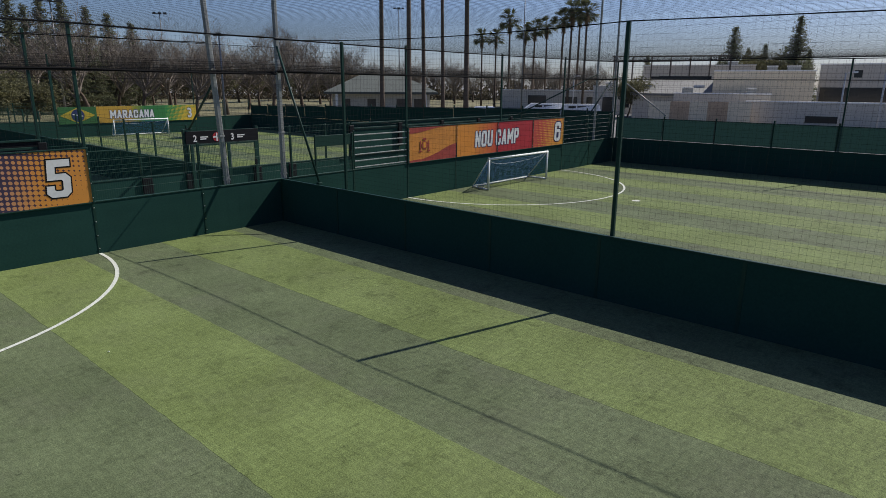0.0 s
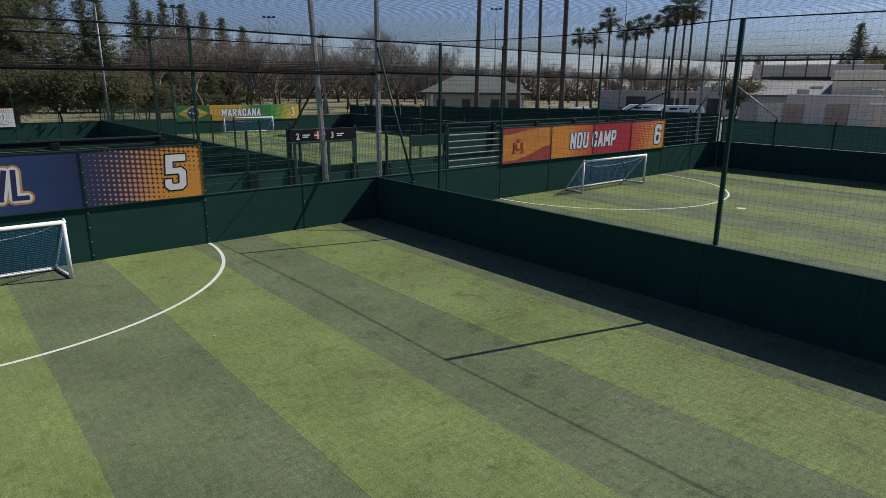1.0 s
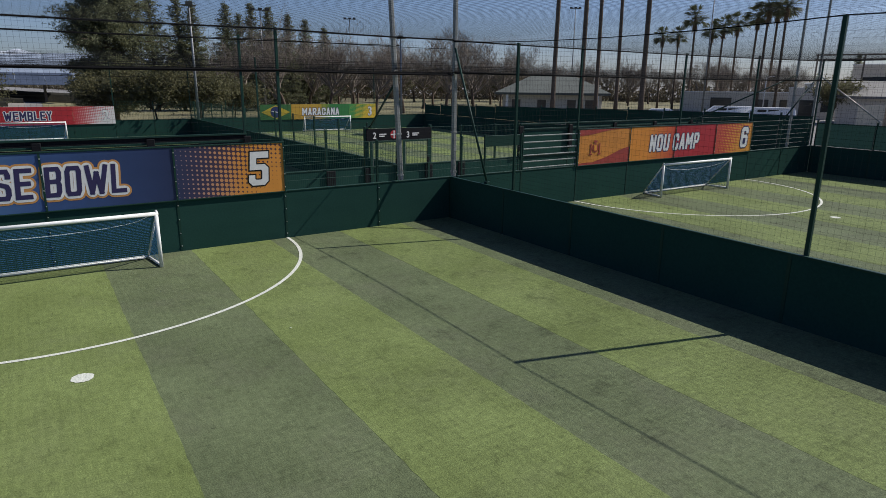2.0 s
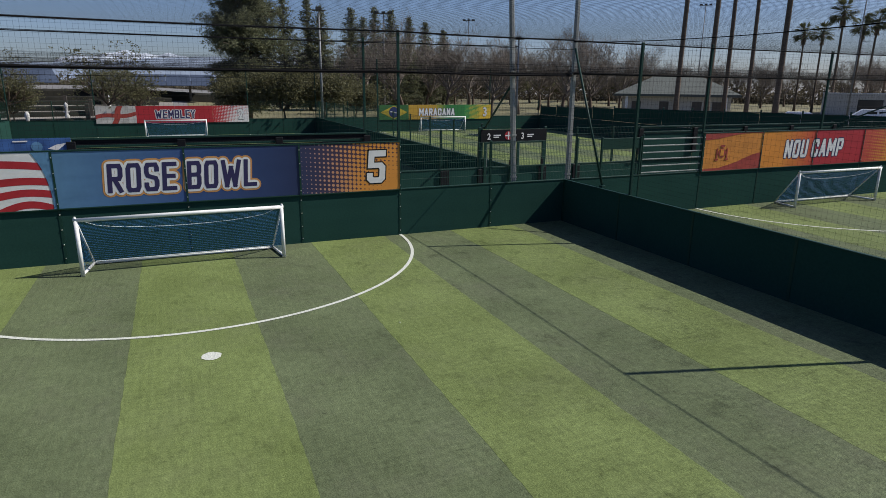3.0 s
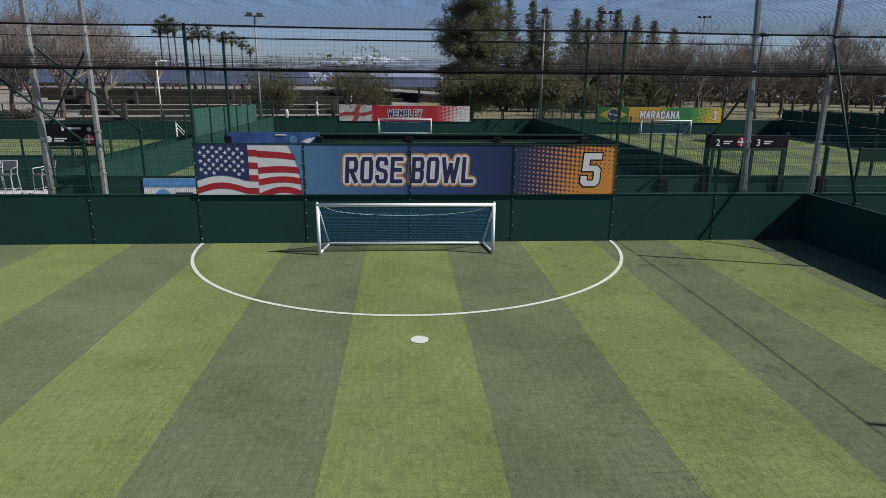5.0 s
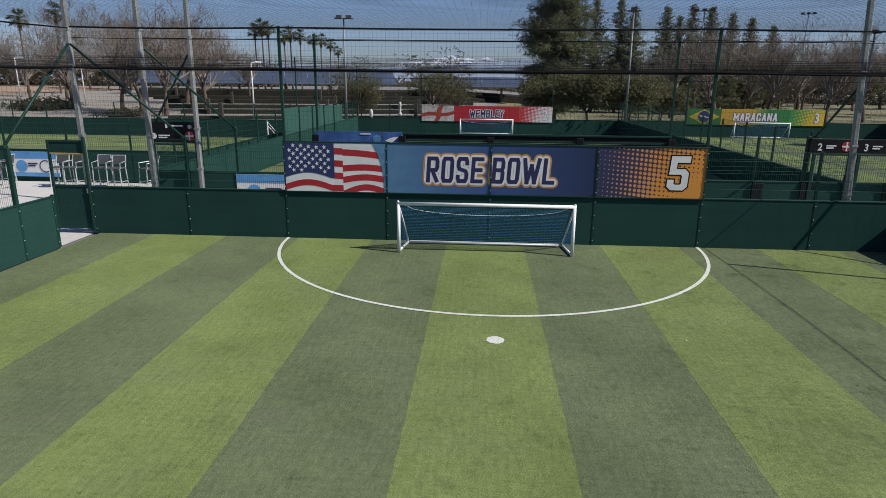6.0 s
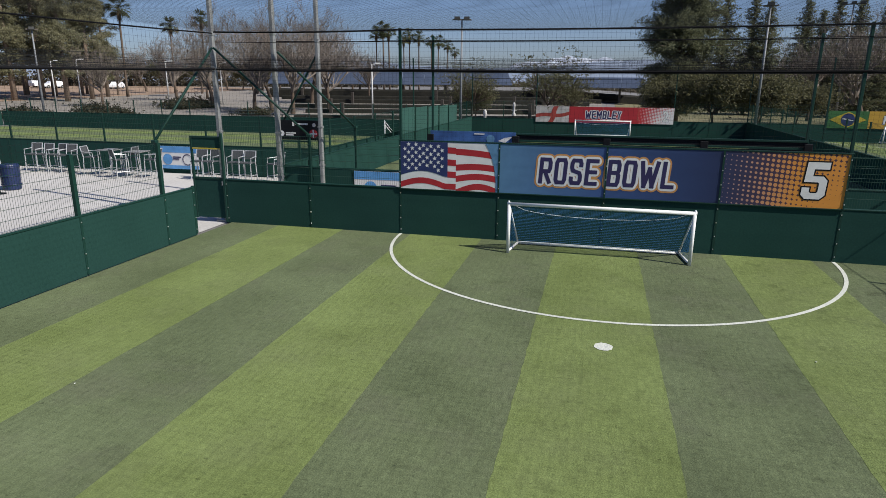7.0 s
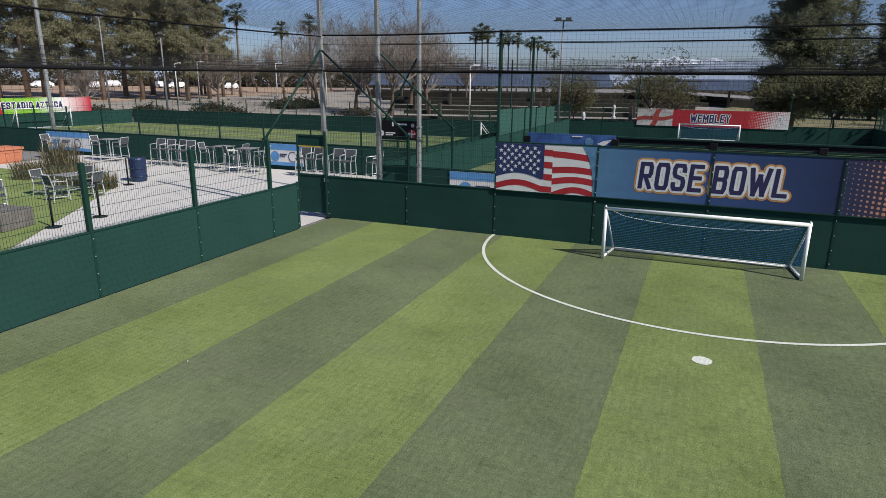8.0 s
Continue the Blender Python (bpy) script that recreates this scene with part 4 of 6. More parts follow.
mast(8.52, 0.30, lean=-0.055)
mast(10.18, 0.22)
mast(-10.24, 0.30)
mast(-8.46, 0.26)
mast(-8.42, 2.80)
mast(30.3, 0.28, w=0.05)
mast(28.5, 0.32, w=0.05)
brace((10.14, 0.15, 4.75), (10.04, -1.6, 1.22))
brace((-10.2, 0.2, 4.6), (-10.1, -2.5, 2.42))
brace((-10.15, 0.2, 4.6), (-7.5, 0.1, 2.42))
brace((-8.4, 0.35, 4.5), (-7.4, 3.03, 2.45))
brace((-8.5, 2.85, 4.5), (-9.85, 3.03, 2.45))
brace((8.32, 0.4, 3.75), (8.9, 3.03, 2.45))
brace((30.25, 0.2, 4.3), (30.1, -2.6, 2.4), M_GALV)
brace((30.2, 0.25, 4.3), (27.5, 0.1, 2.42))
brace((28.45, 0.3, 4.3), (25.8, 3.0, 2.42))

# The open gate of the terrace side, folded back along the end wall.
g = thing("pitch_gate", -11.0, 0.0, 0.0, 0, "dark green steel gate standing open with a kick panel", "gate")
for x in (0.0, 0.93):
    part("stile", Shape().box(x, 0, 0.08, x + 0.06, 0.06, 2.33, 0.005), M_POST, g)
part("rail", Shape().box(0.06, 0.005, 2.28, 0.93, 0.055, 2.33, 0.005), M_POST, g)
part("rail", Shape().box(0.06, 0.005, 1.17, 0.93, 0.055, 1.22, 0.005), M_POST, g)
part("kick_panel", Shape().box(0.06, 0.02, 0.10, 0.93, 0.05, 1.17, 0.004), M_BOARD, g)
part("header_panel", Shape().box(0.06, 0.02, 2.02, 0.93, 0.05, 2.28, 0.004), M_BOARD, g)
part("warning_strip", Shape().box(0.06, 0.0, 1.985, 0.93, 0.02, 2.018, 0.003), M_YELLOW, g, "yellow strip")
part("wire_mesh", wires("x", 0.03, 0.06, 0.93, 1.22, 1.98, o=0.0), M_WIRE, g, kind="stuff")
part("latch", Shape().box(0.90, -0.03, 1.02, 0.98, 0.0, 1.14, 0.008), M_GALV, g, "galvanised latch")
tall_post(-10.03, 0.0, 2.42)
tall_post(-10.05, -1.36, 1.22)


def alley_gate(x, w=1.0):
    a = thing("alley_gate", x, 2.97, 0.0, 0, "dark green wire mesh gate in the alley fence", "gate", "alley gates")
    for s in (0.0, w - 0.05):
        part("stile", Shape().box(s - 0.02, -0.05, 0.05, s + 0.07, 0.0, 2.0, 0.005), M_POST, a)
    for z in (0.06, 1.17, 1.95):
        part("rail", Shape().box(0.05, -0.028, z, w - 0.05, -0.002, z + 0.045, 0.004), M_POST, a)
    part("edge_strip", Shape().box(0.074, -0.034, 1.22, 0.086, -0.030, 1.95), M_GALV, a, "grey worn edge strip")
    part("wire_mesh", wires("x", -0.015, 0.06, w - 0.06, 1.22, 1.95, o=0.0), M_WIRE, a, kind="stuff")
    part("latch", Shape().box(w - 0.1, -0.07, 1.25, w - 0.01, -0.03, 1.42, 0.008), M_BLACK, a, "black latch box")
    return a


alley_gate(8.86)
alley_gate(10.05)
alley_gate(-9.85)


def bars(parent, x, z, w, n, h, y=-0.012, material=None, gap=1.7):
    for i in range(n):
        part("text_bar", Shape().box(x, y, z - i * h * gap, x + w * (1 - 0.25 * (i % 2)), y + 0.004, z - i * h * gap + h), material or M_PWHITE, parent)


def sign(x0, x1, z0, z1, y, texts, emblem, label):
    s = thing("gate_sign", x0, y, z0, 0, label, "sign", "gate signs")
    w, h = x1 - x0, z1 - z0
    part("board", Shape().box(0, 0, 0, w, 0.03, h, 0.004), M_BLACK, s)
    ez, er = min(h * 0.5, 0.195), 0.135
    part("emblem", Shape().disc((emblem, -0.004, ez), er, "y", 20), M_RED, s, "round red emblem")
    part("emblem_cross", Shape().box(emblem - 0.02, -0.012, ez - er * 0.9, emblem + 0.02, -0.006, ez + er * 0.9), M_PWHITE, s)
    part("emblem_cross", Shape().box(emblem - er * 0.9, -0.013, ez - 0.02, emblem + er * 0.9, -0.007, ez + 0.02), M_PWHITE, s)
    for t, x in texts:
        if t:
            part("lettering", letters(t, h * 0.48, M_PWHITE, None, 0.006, 0.002, 0.9), None, s, at=(x, -0.006, h * 0.22))
        else:
            part("round_mark", Shape().disc((x, -0.006, h * 0.5), h * 0.17, "y", 18), M_PWHITE, s)
        bars(s, x + 0.16, h * 0.5, 0.26, 2, h * 0.09)
    for x in (0.05, w - 0.05):
        part("bracket", Shape().box(x - 0.02, 0.03, -0.12, x + 0.02, 0.06, h, 0.003), M_POST, s)
    return s


sign(8.73, 11.14, 2.0, 2.39, 2.95, [("2", 0.28), ("3", 1.50)], 0.98, "black gate sign with numbers and a red emblem")
ts = sign(-9.93, -8.42, 2.02, 2.62, 2.95, [], 1.19, "tall black gate sign with a red emblem and white marks")
part("round_mark", Shape().disc((0.13, -0.006, 0.19), 0.085, "y", 18), M_PWHITE, ts)
part("mark_stem", Shape().box(0.05, -0.008, 0.08, 0.08, -0.004, 0.24), M_PWHITE, ts)
bars(ts, 0.27, 0.19, 0.34, 2, 0.035)
bars(ts, 0.50, 0.42, 0.06, 1, 0.13)
bars(ts, 0.60, 0.46, 0.42, 1, 0.05)
part("pale_mark", Shape().disc((1.22, -0.006, 0.46), 0.06, "y", 12), M_FLAGGREY, ts)
for x, w in ((8.72, 0.09), (11.12, 0.09), (-9.9, 0.08), (-8.46, 0.08)):
    solo("gate_post", Shape().box(-w / 2, -0.02, -0.02, w / 2, 0.07, 2.46, 0.006), M_POST, "dark green steel gate post under the sign", "post", "gate posts", m=pose(x, 2.995, 0))
# Plain black blocks in front of the alley fence posts and banner backs.
for x in (7.5, 8.8, 9.95, 11.05, 12.4):
    solo("post_block", Shape().box(-0.15, -0.05, 0.0, 0.15, 0.0, 0.86, 0.015), M_BLACK, "plain black block on an alley fence post", "pad", "post pads", m=pose(x, 2.985, 0.3))
for x in (-2.5, 0.0, 2.5, 5.0, -5.0, 15.0, 17.5, 20.0, 22.5, 25.0):
    solo("post_block", Shape().box(-0.1, -0.06, 0.0, 0.1, 0.0, 0.9, 0.015), M_BLACK, "plain black block on an alley fence post", "pad", "post pads", m=pose(x, 2.93, 1.42))

# The back of the banner over the far side of the alley.
def banner_back(x):
    """Solid boards and frame rails that carry a pitch's banner on its far side."""
    bb = thing("alley_banner", x, 2.96, 1.20, 0, "dark back of a banner frame along the alley", "banner", "banner backs")
    for i in range(4):
        part("back_panel", Shape().box(-5 + 2.5 * i + 0.01, 0, 0, -2.5 + 2.5 * i - 0.01, 0.02, 0.95, 0.003), M_BLACK if x < 10 else M_BOARD, bb)
    part("frame_rail", Shape().box(-5, -0.03, 0.96, 5, 0.03, 1.02, 0.006), M_POST, bb)
    part("frame_rail", Shape().box(-5, -0.03, 1.15, 5, 0.03, 1.20, 0.006), M_POST, bb)
    part("back_panel", Shape().box(-2.49, 0.0, 1.02, 4.99, 0.02, 1.15), M_BLACK if x < 10 else M_BOARD, bb)
    return bb


banner_back(0)
banner_back(20)
sb = thing("blue_banner", -5.0, 2.90, 2.0, 0, "deep blue printed banner with a pale bird shape", "banner")
part("sheet", Shape().box(0, 0, 0, 2.5, 0.015, 0.42, 0.003), M_MIDBLUE, sb)
s2 = Shape()
s2.face((2.0, -0.006, 0.17), (2.18, -0.006, 0.26), (2.42, -0.006, 0.30), (2.30, -0.006, 0.20), (2.2, -0.006, 0.12))
part("print_shape", s2, M_PWHITE, sb, "pale wing shape")
part("print_shape", Shape().disc((1.78, -0.007, 0.22), 0.12, "y", 14), M_SKYBLUE, sb)
bars(sb, 1.3, 0.34, 0.3, 1, 0.03)


def sponsor_board(x, y, z, w, h, label="pale blue and white printed board on the fence", rz=0):
    s = thing("advert_board", x, y, z, rz, label, "board", "advert boards")
    part("sheet", Shape().box(0, 0, 0, w, 0.015, h, 0.003), M_PWHITE, s)
    part("top_band", Shape().box(0, -0.006, h * 0.72, w, -0.002, h), M_PBLUE, s, "light blue band")
    part("low_band", Shape().box(0, -0.006, 0, w, -0.002, h * 0.16), M_PBLUE, s, "light blue band")
    part("print_shape", Shape().disc((w * 0.22, -0.010, h * 0.42), h * 0.24, "y", 18), M_PBLUE, s)
    ring = Shape()
    for i in range(20):
        a0, a1 = 2 * math.pi * i / 20, 2 * math.pi * (i + 1) / 20
        ring.face(*[(w * 0.72 + q * math.cos(a), -0.012, h * 0.42 + q * math.sin(a)) for q, a in ((h * 0.25, a0), (h * 0.25, a1), (h * 0.21, a1), (h * 0.21, a0))])
    part("print_ring", ring, M_INK, s)
    bars(s, w * 0.36, h * 0.5, w * 0.2, 2, h * 0.05, y=-0.014, material=M_INK)
    return s


M_PBLUE = mat("print_light_blue", (0.10, 0.28, 0.55), rough=0.5, var=0.2, scale=2, fine=5, bump=0)
sponsor_board(-7.45, 2.975, 0.25, 2.4, 0.88)
sponsor_board(-18.3, 7.96, 0.15, 1.9, 0.95)
sponsor_board(-32.7, 7.96, 0.15, 3.2, 0.95)

# Silver slats between the shared wall and the far banner.
sl = thing("slat_panel", 12.62, 0.02, 1.2, 0, "row of bright silver horizontal slats on the fence", "fence panel")
for i in range(6):
    part("slat", Shape().box(0.02, -0.015, 0.03 + 0.2 * i, 2.34, 0.015, 0.065 + 0.2 * i, 0.006), M_GALV, sl)
for x in (0.0, 2.34):
    part("upright", Shape().box(x, -0.02, -0.02, x + 0.04, 0.03, 1.2, 0.005), M_POST, sl)
sl2 = thing("half_gate", 10.3, 0.02, 1.2, 0, "dark green fence panel with a solid band", "fence panel")
part("band", Shape().box(0.9, 0, 0.78, 2.25, 0.03, 1.1, 0.004), M_POST, sl2)
part("wire_mesh", wires("x", 0.0, 0.0, 2.28, 0.0, 1.1, o=0.02), M_WIRE, sl2, kind="stuff")
for x in (0.0, 0.85, 2.25):
    part("upright", Shape().box(x, -0.02, -0.02, x + 0.05, 0.03, 1.14, 0.005), M_POST, sl2)

# Green windscreen along the far side of the neighbouring pitch.
M_SCREEN = mat("windscreen_green", (0.055, 0.105, 0.098), rough=0.8, var=0.2, scale=0.6, fine=20, bump=0.1)
bs = M_SCREEN.node_tree.nodes["Principled BSDF"]
bs.inputs["Transmission Weight"].default_value = 0.0
tr = M_SCREEN.node_tree.nodes.new("ShaderNodeBsdfTranslucent")
tr.inputs[0].default_value = (0.15, 0.24, 0.22, 1)
mx = M_SCREEN.node_tree.nodes.new("ShaderNodeMixShader")
mx.inputs[0].default_value = 0.45
M_SCREEN.node_tree.links.new(bs.outputs[0], mx.inputs[1])
M_SCREEN.node_tree.links.new(tr.outputs[0], mx.inputs[2])
M_SCREEN.node_tree.links.new(mx.outputs[0], M_SCREEN.node_tree.nodes["Material Output"].inputs[0])
for nm, c, y0, y1 in (("windscreen_near", 30.06, -32, -0.1), ("windscreen_back", 30.06, 3.2, 34), ("windscreen_alley", 30.06, 0.12, 3.17)):
    w = thing(nm, label="dark green fabric windscreen on the side fence", category="windscreen", kind="structure")
    n = max(2, round((y1 - y0) / 2.5))
    low, high = (1.21, 2.2) if nm == "windscreen_near" else (0.03 if nm == "windscreen_alley" else 1.21, 2.47)
    for i in range(n):
        if nm == "windscreen_back":
            high = 2.50 - 0.60 * i / n
        a, b = y0 + (y1 - y0) * i / n, y0 + (y1 - y0) * (i + 1) / n
        part("fabric", Shape().box(c, a + 0.03, low, c + 0.008, b - 0.03, high), M_SCREEN if nm == "windscreen_near" else M_BOARD, w)
        part("post", Shape().box(c + 0.02, b - 0.035, 0.0, c + 0.09, b + 0.035, high + 0.15, 0.005), M_POST, w)
    part("top_rail", Shape().tube([(c, y0, 2.52 if nm == "windscreen_back" else high + 0.02), (c, y1, high + 0.02)], 0.02, 6), M_POST, w)

# Solid panels stand in for sunlit fence mesh that looks closed at grazing angles.
w = thing("mesh_fill_west", label="solid green panels in place of dense mesh on the back fence", category="windscreen", kind="structure")
M_TEAL = mat("mesh_fill_teal", (0.017, 0.066, 0.053), rough=0.75, var=0.2, scale=0.8, fine=20, bump=0.1)
for i in range(5):
    y0, y1, top = 15.5 + 2.6 * i, 15.5 + 2.6 * (i + 1), 2.50 - 0.05 * i
    part("fabric", Shape().box(-9.975, y0 + 0.03, 1.21, -9.967, y1 - 0.03, top), M_TEAL, w)
    part("post", Shape().box(-9.96, y0 - 0.03, 0.0, -9.90, y0 + 0.03, top + 0.08, 0.005), M_POST, w)

# ---- terrace ----
M_ALU = mat("chair_frame", (0.50, 0.51, 0.52), rough=0.4, metal=0.35, var=0.08, bump=0)
M_SLING = mat("chair_sling", (0.06, 0.065, 0.07), rough=0.8, var=0.15, fine=60)
M_TABLE = mat("table_top", (0.20, 0.20, 0.20), rough=0.6, var=0.15)
M_BIN = mat("bin_blue", (0.012, 0.022, 0.07), rough=0.45, var=0.15)
M_TERRA = mat("terracotta", (0.42, 0.15, 0.08), rough=0.85, var=0.2, fine=20)
M_GRASSY = mat("dry_grass", (0.17, 0.145, 0.082), rough=0.9, var=0.4, bump=0, second=(0.125, 0.115, 0.058))


def bar_chair(seat=0.74, name="bar_chair", label="grey metal bar chair with a dark sling seat"):
    c = thing(name, -12, 5, 0, 0, label, "chair", "terrace chairs")
    w, d, top = 0.25, 0.24, seat + 0.42
    for sx in (-1, 1):
        part("leg", Shape().tube([(sx * w, -d, 0.0), (sx * w * 0.92, -d * 0.9, seat)], 0.019, 6), M_ALU, c)
        part("leg", Shape().tube([(sx * w, d + 0.03, 0.0), (sx * w * 0.92, d * 0.9, seat), (sx * w * 0.92, d + 0.08, top)], 0.019, 6), M_ALU, c)
        part("armrest", Shape().tube([(sx * w, -d * 0.8, seat), (sx * w, -d * 0.8, seat + 0.2), (sx * w, d + 0.03, seat + 0.22)], 0.016, 6), M_ALU, c)
        part("stretcher", Shape().tube([(sx * w, -d, seat * 0.35), (sx * w, d, seat * 0.35)], 0.014, 6), M_ALU, c)
    for y in (-d, d):
        part("stretcher", Shape().tube([(-w, y, seat * 0.3), (w, y, seat * 0.3)], 0.014, 6), M_ALU, c)
    part("seat", Shape().box(-w * 0.95, -d, seat - 0.02, w * 0.95, d, seat + 0.015, 0.008), M_SLING, c)
    part("backrest", Shape().loft([[(-w * 0.9, d - 0.0, seat + 0.1), (w * 0.9, d, seat + 0.1), (w * 0.9, d + 0.02, seat + 0.1), (-w * 0.9, d + 0.02, seat + 0.1)],
                                   [(-w * 0.9, d + 0.07, top), (w * 0.9, d + 0.07, top), (w * 0.9, d + 0.09, top), (-w * 0.9, d + 0.09, top)]]), M_SLING, c)
    part("top_rail", Shape().tube([(-w * 0.95, d + 0.08, top), (w * 0.95, d + 0.08, top)], 0.019, 6), M_ALU, c)
    return c


def bar_table(h=1.05, name="bar_table", label="grey square bar table with a metal frame"):
    t = thing(name, -12, 5, 0, 0, label, "table", "terrace tables")
    part("tabletop", Shape().box(-0.36, -0.36, h - 0.035, 0.36, 0.36, h, 0.01), M_TABLE, t)
    for sx in (-1, 1):
        for sy in (-1, 1):
            part("leg", Shape().tube([(sx * 0.32, sy * 0.32, 0), (sx * 0.30, sy * 0.30, h - 0.035)], 0.02, 6), M_ALU, t)
    part("foot_ring", Shape().tube([(-0.31, -0.31, 0.25), (0.31, -0.31, 0.25), (0.31, 0.31, 0.25), (-0.31, 0.31, 0.25), (-0.31, -0.31, 0.25)], 0.014, 6), M_ALU, t)
    return t


CHAIR, TABLE = bar_chair(), bar_table()
LOW_CHAIR = bar_chair(0.44, "terrace_chair", "grey metal terrace chair with a dark sling seat")
LOW_TABLE = bar_table(0.73, "terrace_table", "grey square terrace table")
CHAIR.matrix_basis = pose(-20.45, 6.6, -0.03, 0, 0, 100)
TABLE.matrix_basis = pose(-19.7, 6.75, -0.03)
for x, y, rz in ((-18.95, 6.95, -85), (-18.75, 6.2, 150), (-17.55, 6.6, -80), (-23.6, 6.8, 10), (-23.0, 6.8, 4), (-22.4, 6.85, -6), (-21.8, 6.8, 12),
                 (-27.5, 6.9, 95), (-26.0, 6.8, -85), (-15.5, 6.7, 5), (-14.95, 6.7, -5), (-13.93, 6.75, 8), (-13.37, 6.7, 4), (-12.2, 6.75, -30), (-30.2, 6.3, 90)):
    copy_thing(CHAIR, pose(x, y, -0.03, 0, 0, rz))
for x, y in ((-18.2, 6.55), (-26.75, 6.85)):
    copy_thing(TABLE, pose(x, y, -0.03, 0, 0, 4))
LOW_CHAIR.matrix_basis = pose(-20.6, -0.9, -0.03, 0, 0, 100)
LOW_TABLE.matrix_basis = pose(-19.8, -0.6, -0.03)
for x, y, rz in ((-19.0, -0.4, -80), (-19.3, -1.4, 170), (-20.2, 0.2, 10), (-19.5, -3.2, 60), (-20.3, -3.9, 150)):
    copy_thing(LOW_CHAIR, pose(x, y, -0.03, 0, 0, rz))

sh = Shape().tube([(0, 0, 0), (0, 0, 0.04), (0, 0, 0.86), (0, 0, 0.9)], [0.27, 0.29, 0.31, 0.29], 20)
bn = thing("litter_bin", -20.4, 2.75, -0.03, 0, "dark blue ribbed litter bin on the terrace", "bin")
part("drum", sh, M_BIN, bn, smooth=False)
for z in (0.2, 0.5, 0.8):
    part("hoop", Shape().tube([(0.315 * math.cos(a), 0.315 * math.sin(a), z) for a in [2 * math.pi * i / 20 for i in range(21)]], 0.012, 5), M_BIN, bn)
for i, (x, y) in enumerate(((-15.95, -4.05), (-16.0, -2.6), (-20.0, 1.9))):
    st = thing("stanchion", x, y, -0.03, 0, "black stanchion post on a round base", "stanchion", "stanchions")
    part("base", Shape().tube([(0, 0, 0), (0, 0, 0.02), (0, 0, 0.05)], [0.2, 0.2, 0.05], 16), M_BLACK, st)
    part("pole", Shape().tube([(0, 0, 0.04), (0, 0, 1.0)], 0.03, 10), M_BLACK, st, smooth=True)
tt = Shape()
tt.face(*[(x, y, -0.015) for x, y in ((-11.2, -11), (-14.6, -6.2), (-17.4, -2.3), (-20.0, 1.3), (-24.0, 2.6), (-30, 2.8), (-30, -11))])
solo("terrace_turf", tt, M_TURF_LIGHT, "patch of artificial grass on the terrace", "turf", kind="structure")
pl = thing("planter", -30.43, 4.07, -0.03, 0, "terracotta planter box with grasses", "planter")
part("pot", Shape().loft([[(sx * a, sy * a, z) for sx, sy in ((-1, -1), (1, -1), (1, 1), (-1, 1))] for a, z in ((0.5, 0), (0.6, 0.62), (0.64, 0.62), (0.64, 0.72))]), M_TERRA, pl)


def grass_clump(seed, n, r, h):
    rng = random.Random(seed)
    s = Shape()
    for i in range(n):
        a, d = rng.uniform(0, 6.283), r * rng.random() ** 0.5
        x, y, hh = d * math.cos(a), d * math.sin(a), h * rng.uniform(0.5, 1)
        lx, ly = rng.uniform(-0.3, 0.3) * hh, rng.uniform(-0.3, 0.3) * hh
        w = rng.uniform(0.006, 0.014)
        s.face((x - w, y, 0), (x + w, y, 0), (x + lx * 0.5 + w * 0.7, y + ly * 0.5, hh * 0.7), (x + lx, y + ly, hh), (x + lx * 0.5 - w * 0.7, y + ly * 0.5, hh * 0.7))
    return s


for i, (x, y, r, h) in enumerate(((-20.2, 0.9, 0.55, 0.62), (-21.2, 1.3, 0.6, 0.7), (-22.2, 1.0, 0.6, 0.8), (-23.6, 2.0, 0.6, 1.75), (-24.6, 1.3, 0.6, 0.85), (-22.8, 2.1, 0.5, 0.8))):
    solo("ornamental_grass", grass_clump(20 + i, 520, r, h), M_GRASSY, "dry straw-coloured clump of ornamental grass", "grass", "grass clumps", kind="stuff", m=pose(x, y, -0.03))
M_WOODBOX = mat("weathered_wood", (0.12, 0.11, 0.10), rough=0.9, var=0.35, scale=2.5, fine=16, bump=0.4)
solo("storage_box", Shape().box(-0.7, -0.5, 0, 0.7, 0.5, 0.5, 0.02), M_WOODBOX, "weathered grey-brown storage box on the grass", "box", m=pose(-17.2, -4.7, -0.015, 0, 0, 12))


# ---- trees ----
M_BARK = mat("bark", (0.085, 0.062, 0.045), rough=0.95, var=0.35, scale=3, fine=14, bump=0.6)
M_TWIG = mat("twig", (0.165, 0.140, 0.118), rough=0.95, var=0.3, scale=2, bump=0)
M_PALMBARK = mat("palm_bark", (0.10, 0.075, 0.055), rough=0.95, var=0.35, scale=4, fine=9, bump=0.8)


def leaf_material(name, a, b):
    m = mat(name, a, rough=0.7, var=0.35, scale=0.6, fine=5, bump=0, second=b, spec=0.3)
    n, l = m.node_tree.nodes, m.node_tree.links
    t = n.new("ShaderNodeBsdfTranslucent")
    t.inputs[0].default_value = (*[c * 1.1 for c in b], 1)
    mx = n.new("ShaderNodeMixShader")
    mx.inputs[0].default_value = 0.38
    l.new(n["Principled BSDF"].outputs[0], mx.inputs[1])
    l.new(t.outputs[0], mx.inputs[2])
    l.new(mx.outputs[0], n["Material Output"].inputs[0])
    return m


M_PINE = leaf_material("pine_needles", (0.082, 0.102, 0.056), (0.150, 0.158, 0.088))
M_OAK = leaf_material("oak_leaves", (0.062, 0.069, 0.036), (0.122, 0.116, 0.058))
M_PALM = leaf_material("palm_fronds", (0.05, 0.065, 0.03), (0.09, 0.10, 0.045))
M_THATCH = mat("palm_thatch", (0.16, 0.11, 0.06), rough=0.95, var=0.3, bump=0)
